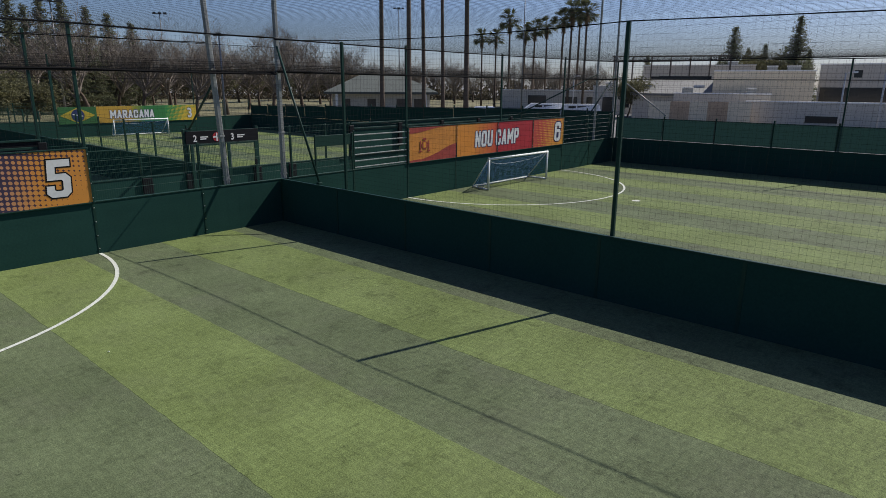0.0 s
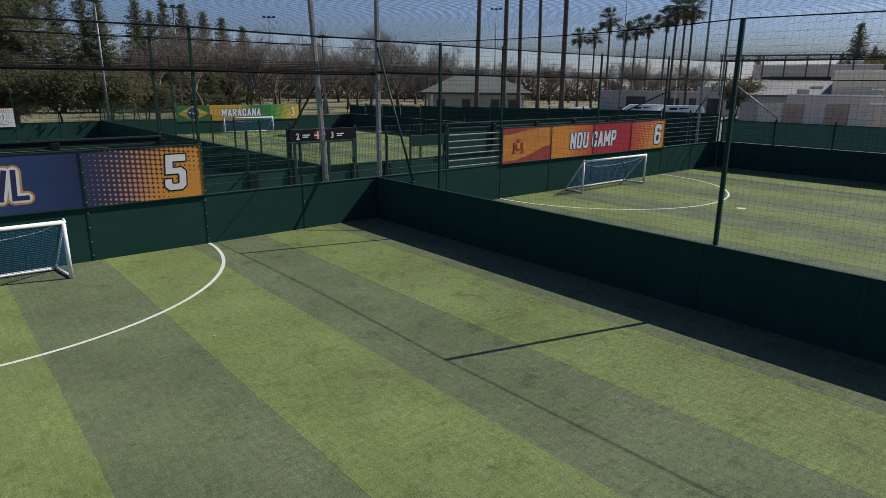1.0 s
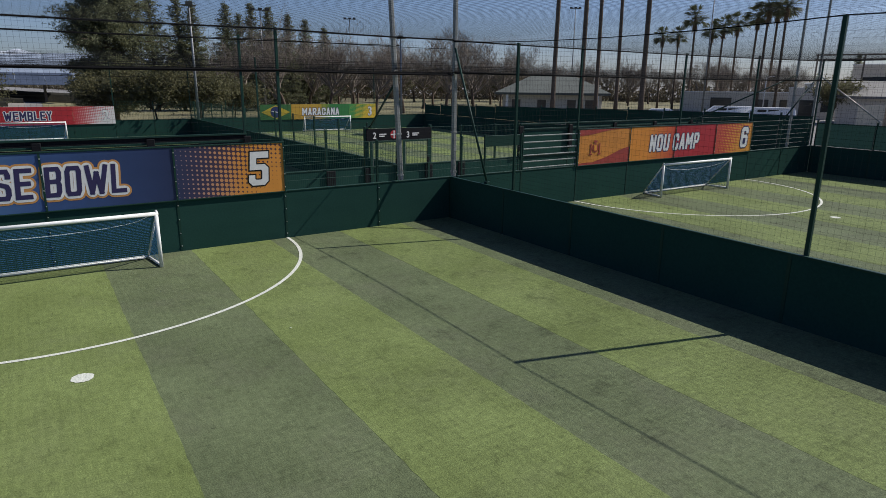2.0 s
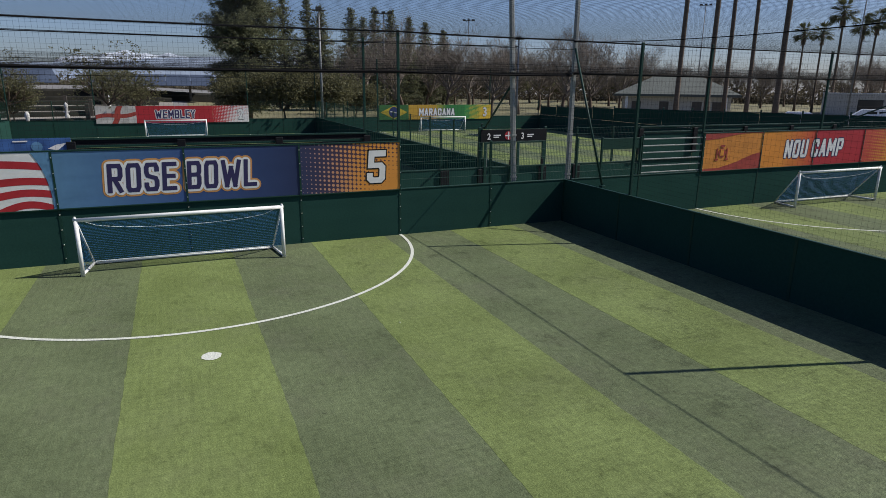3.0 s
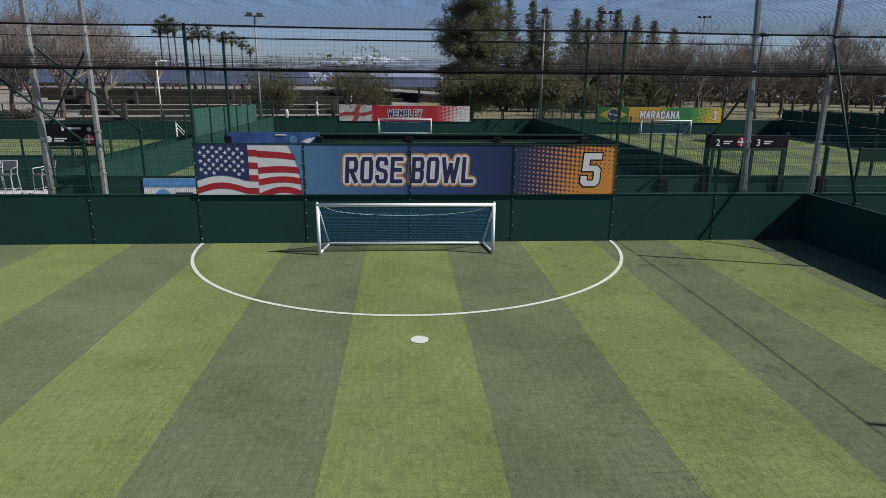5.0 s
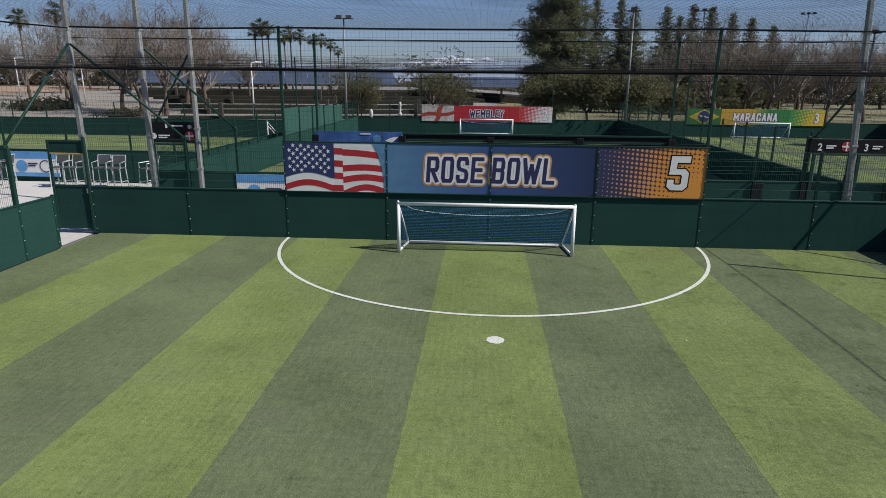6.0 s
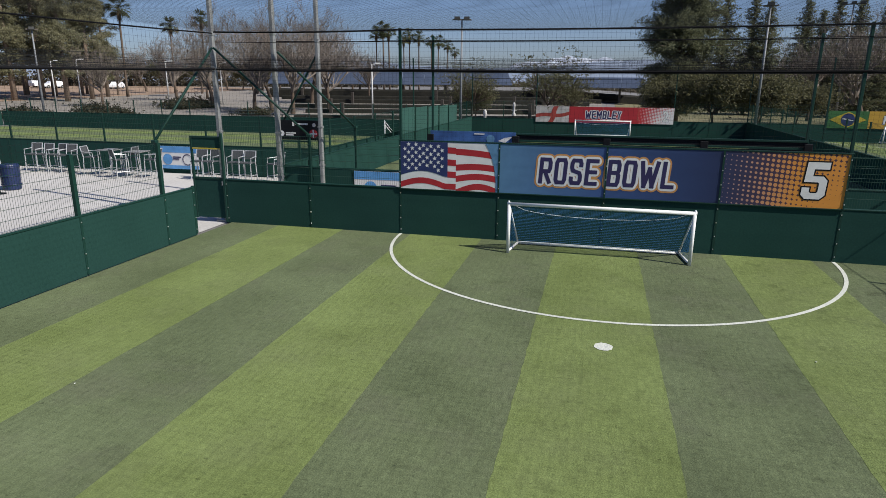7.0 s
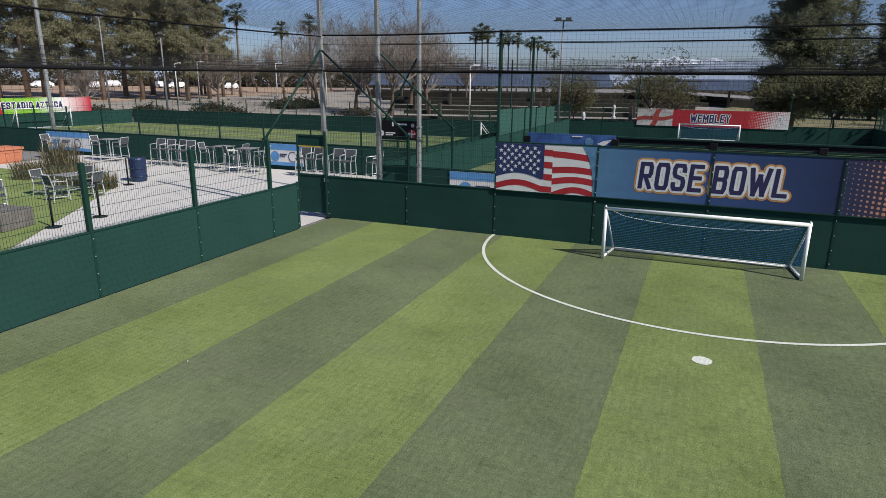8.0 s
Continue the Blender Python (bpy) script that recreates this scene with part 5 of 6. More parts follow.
M_SHRUB = leaf_material("shrub_leaves", (0.028, 0.032, 0.018), (0.06, 0.055, 0.034))


def branches(rng, sh, p, d, length, r, level, tips, spread=0.6, lift=0.12):
    pts, radii = [p.copy()], [r]
    k = 4 if level < 2 else 3
    for i in range(k):
        d = (d + Vector((rng.uniform(-1, 1), rng.uniform(-1, 1), rng.uniform(-0.6, 1) + lift)) * 0.20).normalized()
        p = p + d * (length / k)
        pts.append(p.copy())
        radii.append(r * (1 - 0.6 * (i + 1) / k))
    sh.tube(pts, radii, 6 if level == 0 else 4 if level < 3 else 3, caps=False)
    tips.append((p, d, level))
    return pts, d, radii


def bare_tree(seed, h, depth=4):
    """Trunk, and a crown of branches that end in fine twigs."""
    rng = random.Random(seed)
    trunk, crown, tips = Shape(), Shape(), []
    pts, d, rad = branches(rng, trunk, Vector((0, 0, -0.3)), Vector((0, 0, 1)), h * 0.28, h * 0.022, 0, [])

    def grow(p, d, length, r, level):
        q, e, rr = branches(rng, crown, p, d, length, r, level, tips)
        if level >= depth:
            return
        for i in range(rng.choice((3, 4)) if level < depth - 1 else 5):
            k = rng.randrange(1, len(q))
            side = Vector((rng.uniform(-1, 1), rng.uniform(-1, 1), rng.uniform(-0.15, 0.8))).normalized()
            grow(q[k], (e * 0.55 + side * 0.75).normalized(), length * rng.uniform(0.55, 0.78), max(0.015, rr[k] * 0.62), level + 1)
    for i in range(9):
        a = i * 1.2 + rng.uniform(-0.3, 0.3)
        grow(pts[-1] - Vector((0, 0, rng.uniform(0, h * 0.09))), Vector((math.cos(a) * 0.9, math.sin(a) * 0.9, rng.uniform(0.5, 1.9))).normalized(), h * 0.27, h * 0.012, 1)
    return trunk, crown


def tuft(rng, sh, c, s, n=9, flat=0.7, slim=0.26):
    """A spray of narrow leaves."""
    for i in range(n):
        d = Vector((rng.gauss(0, 1), rng.gauss(0, 1), rng.gauss(0, flat))).normalized() * s * rng.uniform(0.6, 1.2)
        w = d.cross(Vector((rng.uniform(-1, 1), rng.uniform(-1, 1), rng.uniform(-1, 1)))).normalized() * s * slim
        sh.face(c + d * 0.15 - w * 0.5, c + d * 0.6 - w, c + d, c + d * 0.6 + w)


def evergreen(seed, h, profile, clumps, size, limbs=30, bottom=0.12, lump=0.36):
    """profile(v): the crown's radius at the share v of its height."""
    rng = random.Random(seed)
    trunk, crown = Shape(), Shape()
    trunk.tube([(0, 0, -0.3), (rng.uniform(-.2, .2), 0, h * 0.5), (0, 0, h * 0.97)], [h * 0.02, h * 0.013, 0.03], 8)
    lumps = []
    for i in range(limbs):
        v = rng.random() ** 0.9
        a = rng.uniform(0, 6.283)
        r = profile(v) * (rng.uniform(0.5, 1.0) if rng.random() < 0.8 else rng.uniform(1.0, 1.35))
        z = h * (bottom + (1 - bottom) * v)
        tip = Vector((r * math.cos(a), r * math.sin(a), z - 0.04 * r))
        trunk.tube([(0, 0, z - r * 0.25), tip * 0.5 + Vector((0, 0, (z - r * 0.05) * 0.5)), tip], [0.07, 0.05, 0.02], 4, caps=False)
        lumps.append((tip, max(0.22, profile(v) * lump)))
    for i in range(clumps):
        tip, s = lumps[rng.randrange(len(lumps))]
        k = rng.random() ** 0.5
        base_p = Vector((tip.x * rng.uniform(0.35, 1.0), tip.y * rng.uniform(0.35, 1.0), tip.z))
        c = base_p + Vector((rng.gauss(0, s * 0.6), rng.gauss(0, s * 0.6), rng.gauss(0, s * 0.42)))
        tuft(rng, crown, c, size * rng.uniform(0.7, 1.3), slim=0.11)
    return trunk, crown


def leafy_tree(seed, h, w, clumps, size):
    """A short trunk, spreading limbs and loose clumps of leaves with gaps."""
    rng = random.Random(seed)
    trunk, crown, tips = Shape(), Shape(), []
    pts, d, rad = branches(rng, trunk, Vector((0, 0, -0.2)), Vector((0, 0, 1)), h * 0.35, h * 0.025, 0, [])
    for i in range(8):
        a = i * 0.8 + rng.uniform(-0.3, 0.3)
        q, e, rr = branches(rng, trunk, pts[-1], Vector((math.cos(a) * 0.8, math.sin(a) * 0.8, rng.uniform(0.3, 1.1))).normalized(), h * 0.38, h * 0.011, 1, tips)
        for k in range(4):
            s = Vector((rng.uniform(-1, 1), rng.uniform(-1, 1), rng.uniform(-0.2, 0.9))).normalized()
            branches(rng, trunk, q[rng.randrange(1, len(q))], (e + s).normalized(), h * 0.22, h * 0.005, 2, tips)
    for i in range(clumps):
        p, e, lv = tips[rng.randrange(len(tips))]
        c = p + Vector((rng.gauss(0, w * 0.10), rng.gauss(0, w * 0.10), rng.gauss(0, h * 0.07)))
        tuft(rng, crown, c, size * rng.uniform(0.7, 1.3), 7)
    return trunk, crown


def palm(seed, h, r, crown_r, fan=True, skirt=True):
    rng = random.Random(seed)
    trunk, crown, dead = Shape(), Shape(), Shape()
    lean = rng.uniform(-0.4, 0.4)
    pts = [(lean * (i / 8) ** 2, 0, h * i / 8 - (0.2 if i == 0 else 0)) for i in range(9)]
    trunk.tube(pts, [r * (1.35 if i == 0 else 1.0 - 0.3 * i / 8) for i in range(9)], 10)
    top = Vector(pts[-1])
    for i in range(46):
        a, el = rng.uniform(0, 6.283), rng.uniform(-0.75, 1.35)
        d = Vector((math.cos(a) * math.cos(el), math.sin(a) * math.cos(el), math.sin(el)))
        side = d.cross(Vector((0, 0, 1))).normalized() if abs(d.z) < 0.97 else Vector((1, 0, 0))
        stem = top + d * crown_r * 0.5
        crown.tube([top, stem], [0.035, 0.02], 3, caps=False)
        for k in range(9):
            t = (k - 4) / 4.2
            tip = stem + (d * math.cos(t * 1.2) + side * math.sin(t * 1.2)) * crown_r * 0.52 - Vector((0, 0, 0.16 * crown_r * rng.uniform(0.4, 1.2)))
            mid = (stem + tip) * 0.5 + Vector((0, 0, 0.05 * crown_r))
            wv = (tip - stem).cross(Vector((0, 0, 1)) + side * 0.3).normalized() * crown_r * 0.035
            crown.face(stem, mid - wv, tip, mid + wv)
    if skirt:
        for i in range(90):
            a, z = rng.uniform(0, 6.283), top.z - rng.uniform(0.1, 1.7)
            p = Vector((top.x + math.cos(a) * r * 0.9, math.sin(a) * r * 0.9, z))
            q = p + Vector((math.cos(a) * 0.35, math.sin(a) * 0.35, -0.8))
            s = Vector((-math.sin(a), math.cos(a), 0)) * 0.09
            dead.face(p - s, p + s, q)
    return trunk, crown, dead


def tree(name, shapes, mats, x, y, label, rz=0.0, group="trees"):
    t = thing(name, x, y, rise(x, y) - 0.03, rz, label, "tree", group)
    for n, s, m in zip(("trunk", "crown", "dead_fronds"), shapes, mats):
        if s.f:
            part(n, s, m, t, smooth=(n == "trunk"))
    return t


def away(az, d):
    """A place at that bearing (degrees, left of the end wall's normal positive) and distance from the pitch."""
    a = radians(az)
    return -0.15 - d * math.sin(a), -14.85 + d * math.cos(a)


def again(t, az, d, s=1.0, rz=0.0):
    x, y = away(az, d)
    c = copy_thing(t, pose(x, y, rise(x, y) - 0.03, 0, 0, rz))
    c.matrix_basis = pose(x, y, rise(x, y) - 0.03, 0, 0, rz) @ Matrix.Diagonal((s, s, s, 1))
    return c


BARE = "leafless winter tree with a broad brown crown"
bare = [tree("bare_tree", bare_tree(s, 13.0, 5), (M_BARK, M_TWIG), *away(a, d), BARE, group="bare trees") for s, a, d in ((3, -19.5, 72), (8, -23.5, 78), (15, -33.5, 74))]
for i, (k, az, d, s) in enumerate(((1, -27.5, 76, 0.88), (0, -29.8, 84, 0.95), (2, -36.0, 88, 1.0), (1, -16.0, 80, 0.9), (0, -21.5, 95, 1.0), (2, -25.5, 98, 1.0), (1, -31.5, 100, 1.0), (0, -38.5, 110, 0.9),
                                   (2, -12.5, 66, 0.55), (1, 27.3, 72, 1.08), (0, 33.8, 86, 1.12), (2, 30.6, 74, 1.0), (0, 29.0, 80, 1.1), (2, 24.2, 78, 1.0), (1, 42.0, 90, 0.75), (0, 25.6, 96, 1.25), (2, 36.5, 105, 0.9), (1, -56.5, 120, 0.9), (2, -59.5, 118, 0.8), (0, 52.0, 78, 0.5),
                                   (1, -46.0, 118, 0.8), (2, -43.0, 125, 0.8), (0, -49.5, 130, 0.8), (1, 20.5, 108, 0.8))):
    again(bare[k], az, d, s, 37 * i)

big = tree("pine_tree", evergreen(5, 21.0, lambda v: 3.5 * max(0.02, math.sin(math.pi * min(1, v * 0.82 + 0.2))) ** 0.7 * (1.16 - 0.52 * v) * (0.94 + 0.06 * math.sin(v * 25)), 36000, 0.24, 260, bottom=0.08, lump=0.20), (M_BARK, M_PINE), *away(-6.0, 60), "large dense dark green pine tree")
def conifer(seed, h, reach, count, ragged):
    """A straight leader with whorls of drooping branches, each feathered with short sprays of needles."""
    rng = random.Random(seed)
    trunk, crown = Shape(), Shape()
    trunk.tube([(0, 0, -0.3), (0, 0, h * 0.5), (0, 0, h * 0.99)], [h * 0.018, h * 0.011, 0.03], 8)
    for i in range(count):
        v = ((i + rng.random()) / count) ** 1.08
        z = h * (0.06 + 0.94 * v)
        length = (reach * (1 - v) ** 0.80 + 0.22) * rng.uniform(1 - ragged, 1.12)
        a = i * 2.4 + rng.uniform(-0.5, 0.5)
        rise_by = rng.uniform(-0.25, 0.25) + 0.35 * v
        tip = Vector((length * math.cos(a), length * math.sin(a), z + length * rise_by))
        root = Vector((0, 0, z))
        trunk.tube([root, root.lerp(tip, 0.5) - Vector((0, 0, 0.04 * length)), tip], [0.05, 0.035, 0.012], 3, caps=False)
        k = max(3, round(length * 3.2))
        for j in range(k):
            t = 0.12 + 0.88 * (j + rng.random()) / k
            c = root.lerp(tip, t) + Vector((rng.gauss(0, 0.16), rng.gauss(0, 0.16), rng.gauss(0, 0.12)))
            tuft(rng, crown, c, rng.uniform(0.28, 0.52) * (0.75 + 0.25 * (1 - v)), 9, 0.5, 0.16)
    return trunk, crown


fir = tree("fir_tree", conifer(9, 15.5, 4.3, 330, 0.45), (M_BARK, M_PINE), *away(-15.0, 109), "slender dark green conifer", group="conifers")
fir2 = tree("fir_tree", conifer(12, 15.0, 3.9, 260, 0.65), (M_BARK, M_PINE), *away(-17.0, 103), "slender dark green conifer with a ragged crown", group="conifers")
for i, (k, az, d, s) in enumerate(((fir2, -9.3, 92, 1.03), (fir2, -11.3, 92, 0.99), (fir, -12.4, 92, 0.89), (fir2, -16.0, 92, 0.83), (fir, -18.4, 92, 0.87), (fir2, -20.0, 98, 0.88), (fir, -21.4, 105, 0.85),
                                   (fir, -23.0, 110, 0.8), (fir, -77.0, 112, 0.90), (fir2, -76.2, 116, 0.62), (fir, -72.5, 112, 0.82), (fir2, -73.6, 114, 0.64), (fir2, -74.8, 110, 0.66), (fir2, -71.6, 116, 0.58), (fir, -77.9, 118, 0.6), (fir2, -66.0, 104, 0.55))):
    again(k, az, d, s, 50 * i)

oak = tree("oak_tree", leafy_tree(4, 5.6, 5.0, 2600, 0.19), (M_BARK, M_OAK), *away(-9.2, 52), "small evergreen oak with a dense olive crown", group="park trees")
loose = tree("oak_tree", leafy_tree(6, 6.6, 5.2, 1300, 0.14), (M_BARK, M_OAK), *away(4.8, 52), "thin-leaved young tree with an open crown", group="park trees")
for k, az, d, s, rz in ((oak, -12.3, 53, 0.95, 80), (oak, -5.5, 54, 0.9, 200), (loose, 11.4, 58, 0.92, 60), (oak, 11.0, 60, 0.7, 30), (oak, -15.0, 58, 0.8, 140), (oak, -64.7, 82, 0.95, 20), (oak, -73.9, 108, 1.6, 70), (oak, -75.0, 112, 1.7, 190), (loose, 2.6, 54, 0.8, 150)):
    again(k, az, d, s, rz)

rngb = random.Random(12)
az = -40.0
while az < -9:
    again(oak, az, rngb.uniform(128, 160), rngb.uniform(1.0, 1.4), rngb.uniform(0, 360))
    again(bare[rngb.randrange(3)], az + 0.7, rngb.uniform(105, 140), rngb.uniform(0.75, 1.05), rngb.uniform(0, 360))
    az += 1.7
az = 22.0
while az < 44:
    again(bare[rngb.randrange(3)], az, rngb.uniform(120, 165), rngb.uniform(0.7, 1.0), rngb.uniform(0, 360))
    again(oak, az + 0.9, rngb.uniform(150, 190), rngb.uniform(1.0, 1.4), rngb.uniform(0, 360))
    az += 2.1
az = -62.0
while az < -40:
    again(bare[rngb.randrange(3)], az, rngb.uniform(140, 175), rngb.uniform(0.7, 0.95), rngb.uniform(0, 360))
    az += 1.8

M_GUM = leaf_material("eucalyptus_leaves", (0.135, 0.145, 0.082), (0.235, 0.225, 0.135))
M_GUMBARK = mat("eucalyptus_bark", (0.23, 0.175, 0.13), rough=0.9, var=0.35, scale=1.2, fine=9, bump=0.5)
GUM = "tall olive green eucalyptus tree with a pale trunk"
gums = [tree("eucalyptus_tree", evergreen(s, 20, lambda v: w * (0.40 + 0.60 * abs(math.sin(math.pi * min(1, v * 0.9 + 0.1)))) * (0.8 + 0.2 * math.sin(v * 21 + s)), 7600, 0.30, 85, bottom=b, lump=0.24), (M_GUMBARK, M_GUM), *away(az, d), GUM, group="tall trees")
        for s, w, b, az, d in ((21, 3.5, 0.20, 50.6, 106), (27, 4.1, 0.24, 53.4, 102), (33, 3.2, 0.17, 47.8, 108))]
for k, az, d, s, rz in ((0, 55.6, 106, 1.05, 40), (1, 57.4, 110, 1.0, 90), (1, 46.0, 112, 1.05, 130), (2, 44.4, 104, 1.0, 200), (0, 60.2, 104, 1.05, 250), (2, 52.0, 116, 1.1, 300), (1, 49.0, 120, 1.1, 20), (0, 42.7, 110, 0.92, 75),
                        (2, 62.5, 108, 1.1, 15), (2, 54.5, 118, 1.15, 160), (0, 45.2, 122, 1.1, 220), (2, 41.6, 118, 0.8, 310), (1, 43.4, 125, 1.0, 5), (0, 47.0, 126, 1.15, 170)):
    again(gums[k], az, d, s, rz)

PALM = "tall fan palm with a shaggy crown"
tallpalm = tree("palm_tree", palm(2, 22, 0.24, 2.0), (M_PALMBARK, M_PALM, M_THATCH), *away(-43.1, 64), PALM, group="tall palms")
for az, d, s, rz in ((-45.5, 66, 1.05, 40), (-46.8, 70, 0.95, 90), (-48.5, 74, 0.92, 140), (-50.6, 58, 1.0, 200)):
    again(tallpalm, az, d, s, rz)
midpalm = tree("palm_tree", palm(7, 14.2, 0.20, 2.3), (M_PALMBARK, M_PALM, M_THATCH), *away(-54.3, 110), PALM, group="palms")
for i, (az, d, s) in enumerate(((-51.9, 120, 0.86), (-53.1, 116, 0.84), (-55.6, 118, 0.90), (-56.4, 112, 0.92), (-58.8, 112, 1.02), (-59.5, 108, 1.08), (-60.2, 112, 1.1), (-60.8, 106, 1.06), (-57.5, 118, 0.98),
                                 (19.8, 150, 0.90), (19.2, 154, 0.98), (18.7, 148, 0.92), (17.4, 150, 0.82), (16.9, 152, 0.88), (16.1, 150, 0.84), (15.0, 150, 0.78), (14.4, 154, 0.80), (13.6, 156, 0.74), (40.2, 118, 0.98), (36.6, 126, 0.84), (34.2, 112, 0.86), (12.9, 150, 0.62))):
    again(midpalm, az, d, s, 33 * i)

rngs = random.Random(31)
for i, (az, d, w) in enumerate(((47.5, 72, 2.2), (42.6, 74, 2.4), (41.0, 70, 1.7), (36.4, 84, 2.8), (34.9, 86, 2.2), (30.5, 70, 1.7), (51.5, 72, 1.8), (55.0, 74, 2.0))):
    s = Shape()
    for k in range(800):
        u = Vector((rngs.gauss(0, 0.42), rngs.gauss(0, 0.35), abs(rngs.gauss(0, 0.30))))
        tuft(rngs, s, Vector((u.x * w, u.y * w, 0.12 + u.z * w * 0.60)), 0.25, 6)
    x, y = away(az, d)
    solo("shrub", s, M_SHRUB, "low rounded grey-green shrub", "shrub", "shrubs", m=pose(x, y, rise(x, y)))

# A dark belt of scrub and far woods that closes the park.
M_SCRUB = leaf_material("scrub_leaves", (0.050, 0.048, 0.030), (0.095, 0.080, 0.052))


def woods(az0, az1, d, h, n, seed):
    rng = random.Random(seed)
    s = Shape()
    for i in range(n):
        x, y = away(rng.uniform(az0, az1), d * rng.uniform(0.97, 1.05))
        z = rise(x, y) + h * rng.random() ** 1.4 * (0.6 + 0.4 * math.sin(x * 0.35) * math.sin(x * 0.13 + y * 0.2))
        tuft(rng, s, Vector((x, y, max(0.2, z))), 0.75, 6)
    return solo("far_woods", s, M_SCRUB, "dark brown-green belt of distant scrub and woods", "woods", kind="stuff")


woods(-62, -9, 168, 6.5, 7000, 41)
woods(18, 66, 185, 7.0, 6000, 42)
woods(18, -9, 240, 3.0, 2600, 43)

# ---- buildings and the far ground ----
M_STUCCO = mat("stucco_beige", (0.68, 0.59, 0.44), rough=0.9, var=0.12, scale=0.2, fine=4, bump=0.2)
M_STUCCO2 = mat("stucco_grey", (0.53, 0.49, 0.42), rough=0.9, var=0.12, scale=0.2, fine=4, bump=0.2)
M_ROOFWHITE = mat("roof_white", (0.75, 0.75, 0.74), rough=0.7, var=0.12, scale=0.2, fine=3, bump=0.1)
M_ROOFGREY = mat("roof_grey", (0.18, 0.178, 0.17), rough=0.8, var=0.2, scale=0.25, fine=3, bump=0.15)
M_ROOFGREEN = mat("roof_green", (0.088, 0.100, 0.092), rough=0.8, var=0.2, scale=0.5, fine=6, bump=0.3)
M_DARKWIN = mat("window_dark", (0.02, 0.022, 0.025), rough=0.15, var=0.1, bump=0)
M_CARWHITE = mat("car_white", (0.72, 0.73, 0.74), rough=0.25, var=0.04, bump=0)
M_CARGREY = mat("dark_steel", (0.022, 0.024, 0.022), rough=0.6, var=0.06, bump=0)
M_TYRE = mat("tyre", (0.015, 0.015, 0.015), rough=0.9, var=0.1)
M_SOLAR = mat("solar_panel", (0.036, 0.050, 0.080), rough=0.65, var=0.2, scale=0.3, fine=3, bump=0, second=(0.05, 0.065, 0.10), spec=0.12)
M_TERRAFENCE = mat("fence_tan", (0.46, 0.33, 0.22), rough=0.9, var=0.2, scale=1, fine=8)
M_STEEL = mat("brown_steel", (0.10, 0.085, 0.07), rough=0.7, var=0.15)


def building(az, d, w, depth, h, material, label, roof=M_ROOFWHITE, name="building", parapet=0.35, openings=(), turn=0.0):
    """Box walls of real thickness under a flat roof with a parapet; the front faces the pitch."""
    x, y = away(az, d)
    b = thing(name, x, y, rise(x, y) - 0.05, az + turn, label, "building")
    t = 0.3
    part("wall", Shape().box(-w / 2, 0, 0, w / 2, t, h, 0.02), material, b)
    part("wall", Shape().box(-w / 2, depth - t, 0, w / 2, depth, h, 0.02), material, b)
    for s in (-1, 1):
        part("wall", Shape().box(min(s * w / 2, s * (w / 2 - t)), t + 0.003, 0, max(s * w / 2, s * (w / 2 - t)), depth - t - 0.003, h, 0.02), material, b)
    part("roof", Shape().box(-w / 2 + t, t, h - parapet - 0.2, w / 2 - t, depth - t, h - parapet), roof, b)
    part("coping", Shape().box(-w / 2 - 0.05, -0.05, h + 0.003, w / 2 + 0.05, t + 0.05, h + 0.12, 0.02), roof, b)
    for x0, z0, ww, hh, kind in openings:
        q = part(kind, Shape().box(x0, -0.03, z0, x0 + ww, 0.02, z0 + hh, 0.01), M_DARKWIN if kind != "awning" else M_STEEL, b)
        if kind == "window":
            part("frame", Shape().box(x0 - 0.06, -0.05, z0 - 0.06, x0 + ww + 0.06, -0.032, z0, 0.01), material, q)
    return b


def hip_building(az, d, w, depth, h, ridge, label, turn=0.0):
    x, y = away(az, d)
    b = thing("park_building", x, y, 0, az + turn, label, "building")
    part("wall", Shape().box(-w / 2, 0, -0.05, w / 2, depth, h, 0.02), M_STUCCO2, b)
    e = 0.9
    r = Shape()
    lo = [(-w / 2 - e, -e, h), (w / 2 + e, -e, h), (w / 2 + e, depth + e, h), (-w / 2 - e, depth + e, h)]
    tp = [(-w / 2 + depth / 2, depth / 2 - 0.05, ridge), (w / 2 - depth / 2, depth / 2 - 0.05, ridge), (w / 2 - depth / 2, depth / 2 + 0.05, ridge), (-w / 2 + depth / 2, depth / 2 + 0.05, ridge)]
    r.loft([[(p[0], p[1], h - 0.25) for p in lo], lo, tp])
    part("roof", r, M_ROOFGREEN, b)
    for k in (-0.36, -0.1, 0.2, 0.38):
        part("door", Shape().box(w * k - 0.5, -0.05, 0, w * k + 0.5, 0.03, 2.1, 0.01), M_STEEL, b)
    for k in (-0.45, 0.0, 0.45):
        part("pillar", Shape().box(w * k - 0.15, -e + 0.1, -0.05, w * k + 0.15, -e + 0.4, h - 0.25, 0.02), M_ROOFWHITE, b)
    return b


hip_building(-43.0, 76, 11.5, 7.0, 2.9, 5.0, "low park building with a grey-green hip roof")
building(-58.5, 108, 18, 9, 3.0, M_STUCCO2, "long low beige building behind parked cars", openings=((-4.6, 0, 3, 2.2, "door"), (1.5, 0.9, 2.0, 1.1, "window"), (5, 0.9, 1.6, 1.1, "window")))
building(-63.4, 92, 5.5, 7, 3.7, M_STUCCO2, "beige entrance hall with a dark doorway", openings=((-1.4, 0, 1.6, 2.3, "door"), (1.0, 0.9, 1.2, 1.1, "window")))
building(-70.0, 100, 15, 10, 6.7, M_STUCCO2, "long stucco hall with a strip of high windows", openings=((-6.5, 4.6, 5.0, 0.6, "window"), (2.5, 4.4, 0.9, 0.9, "window")))
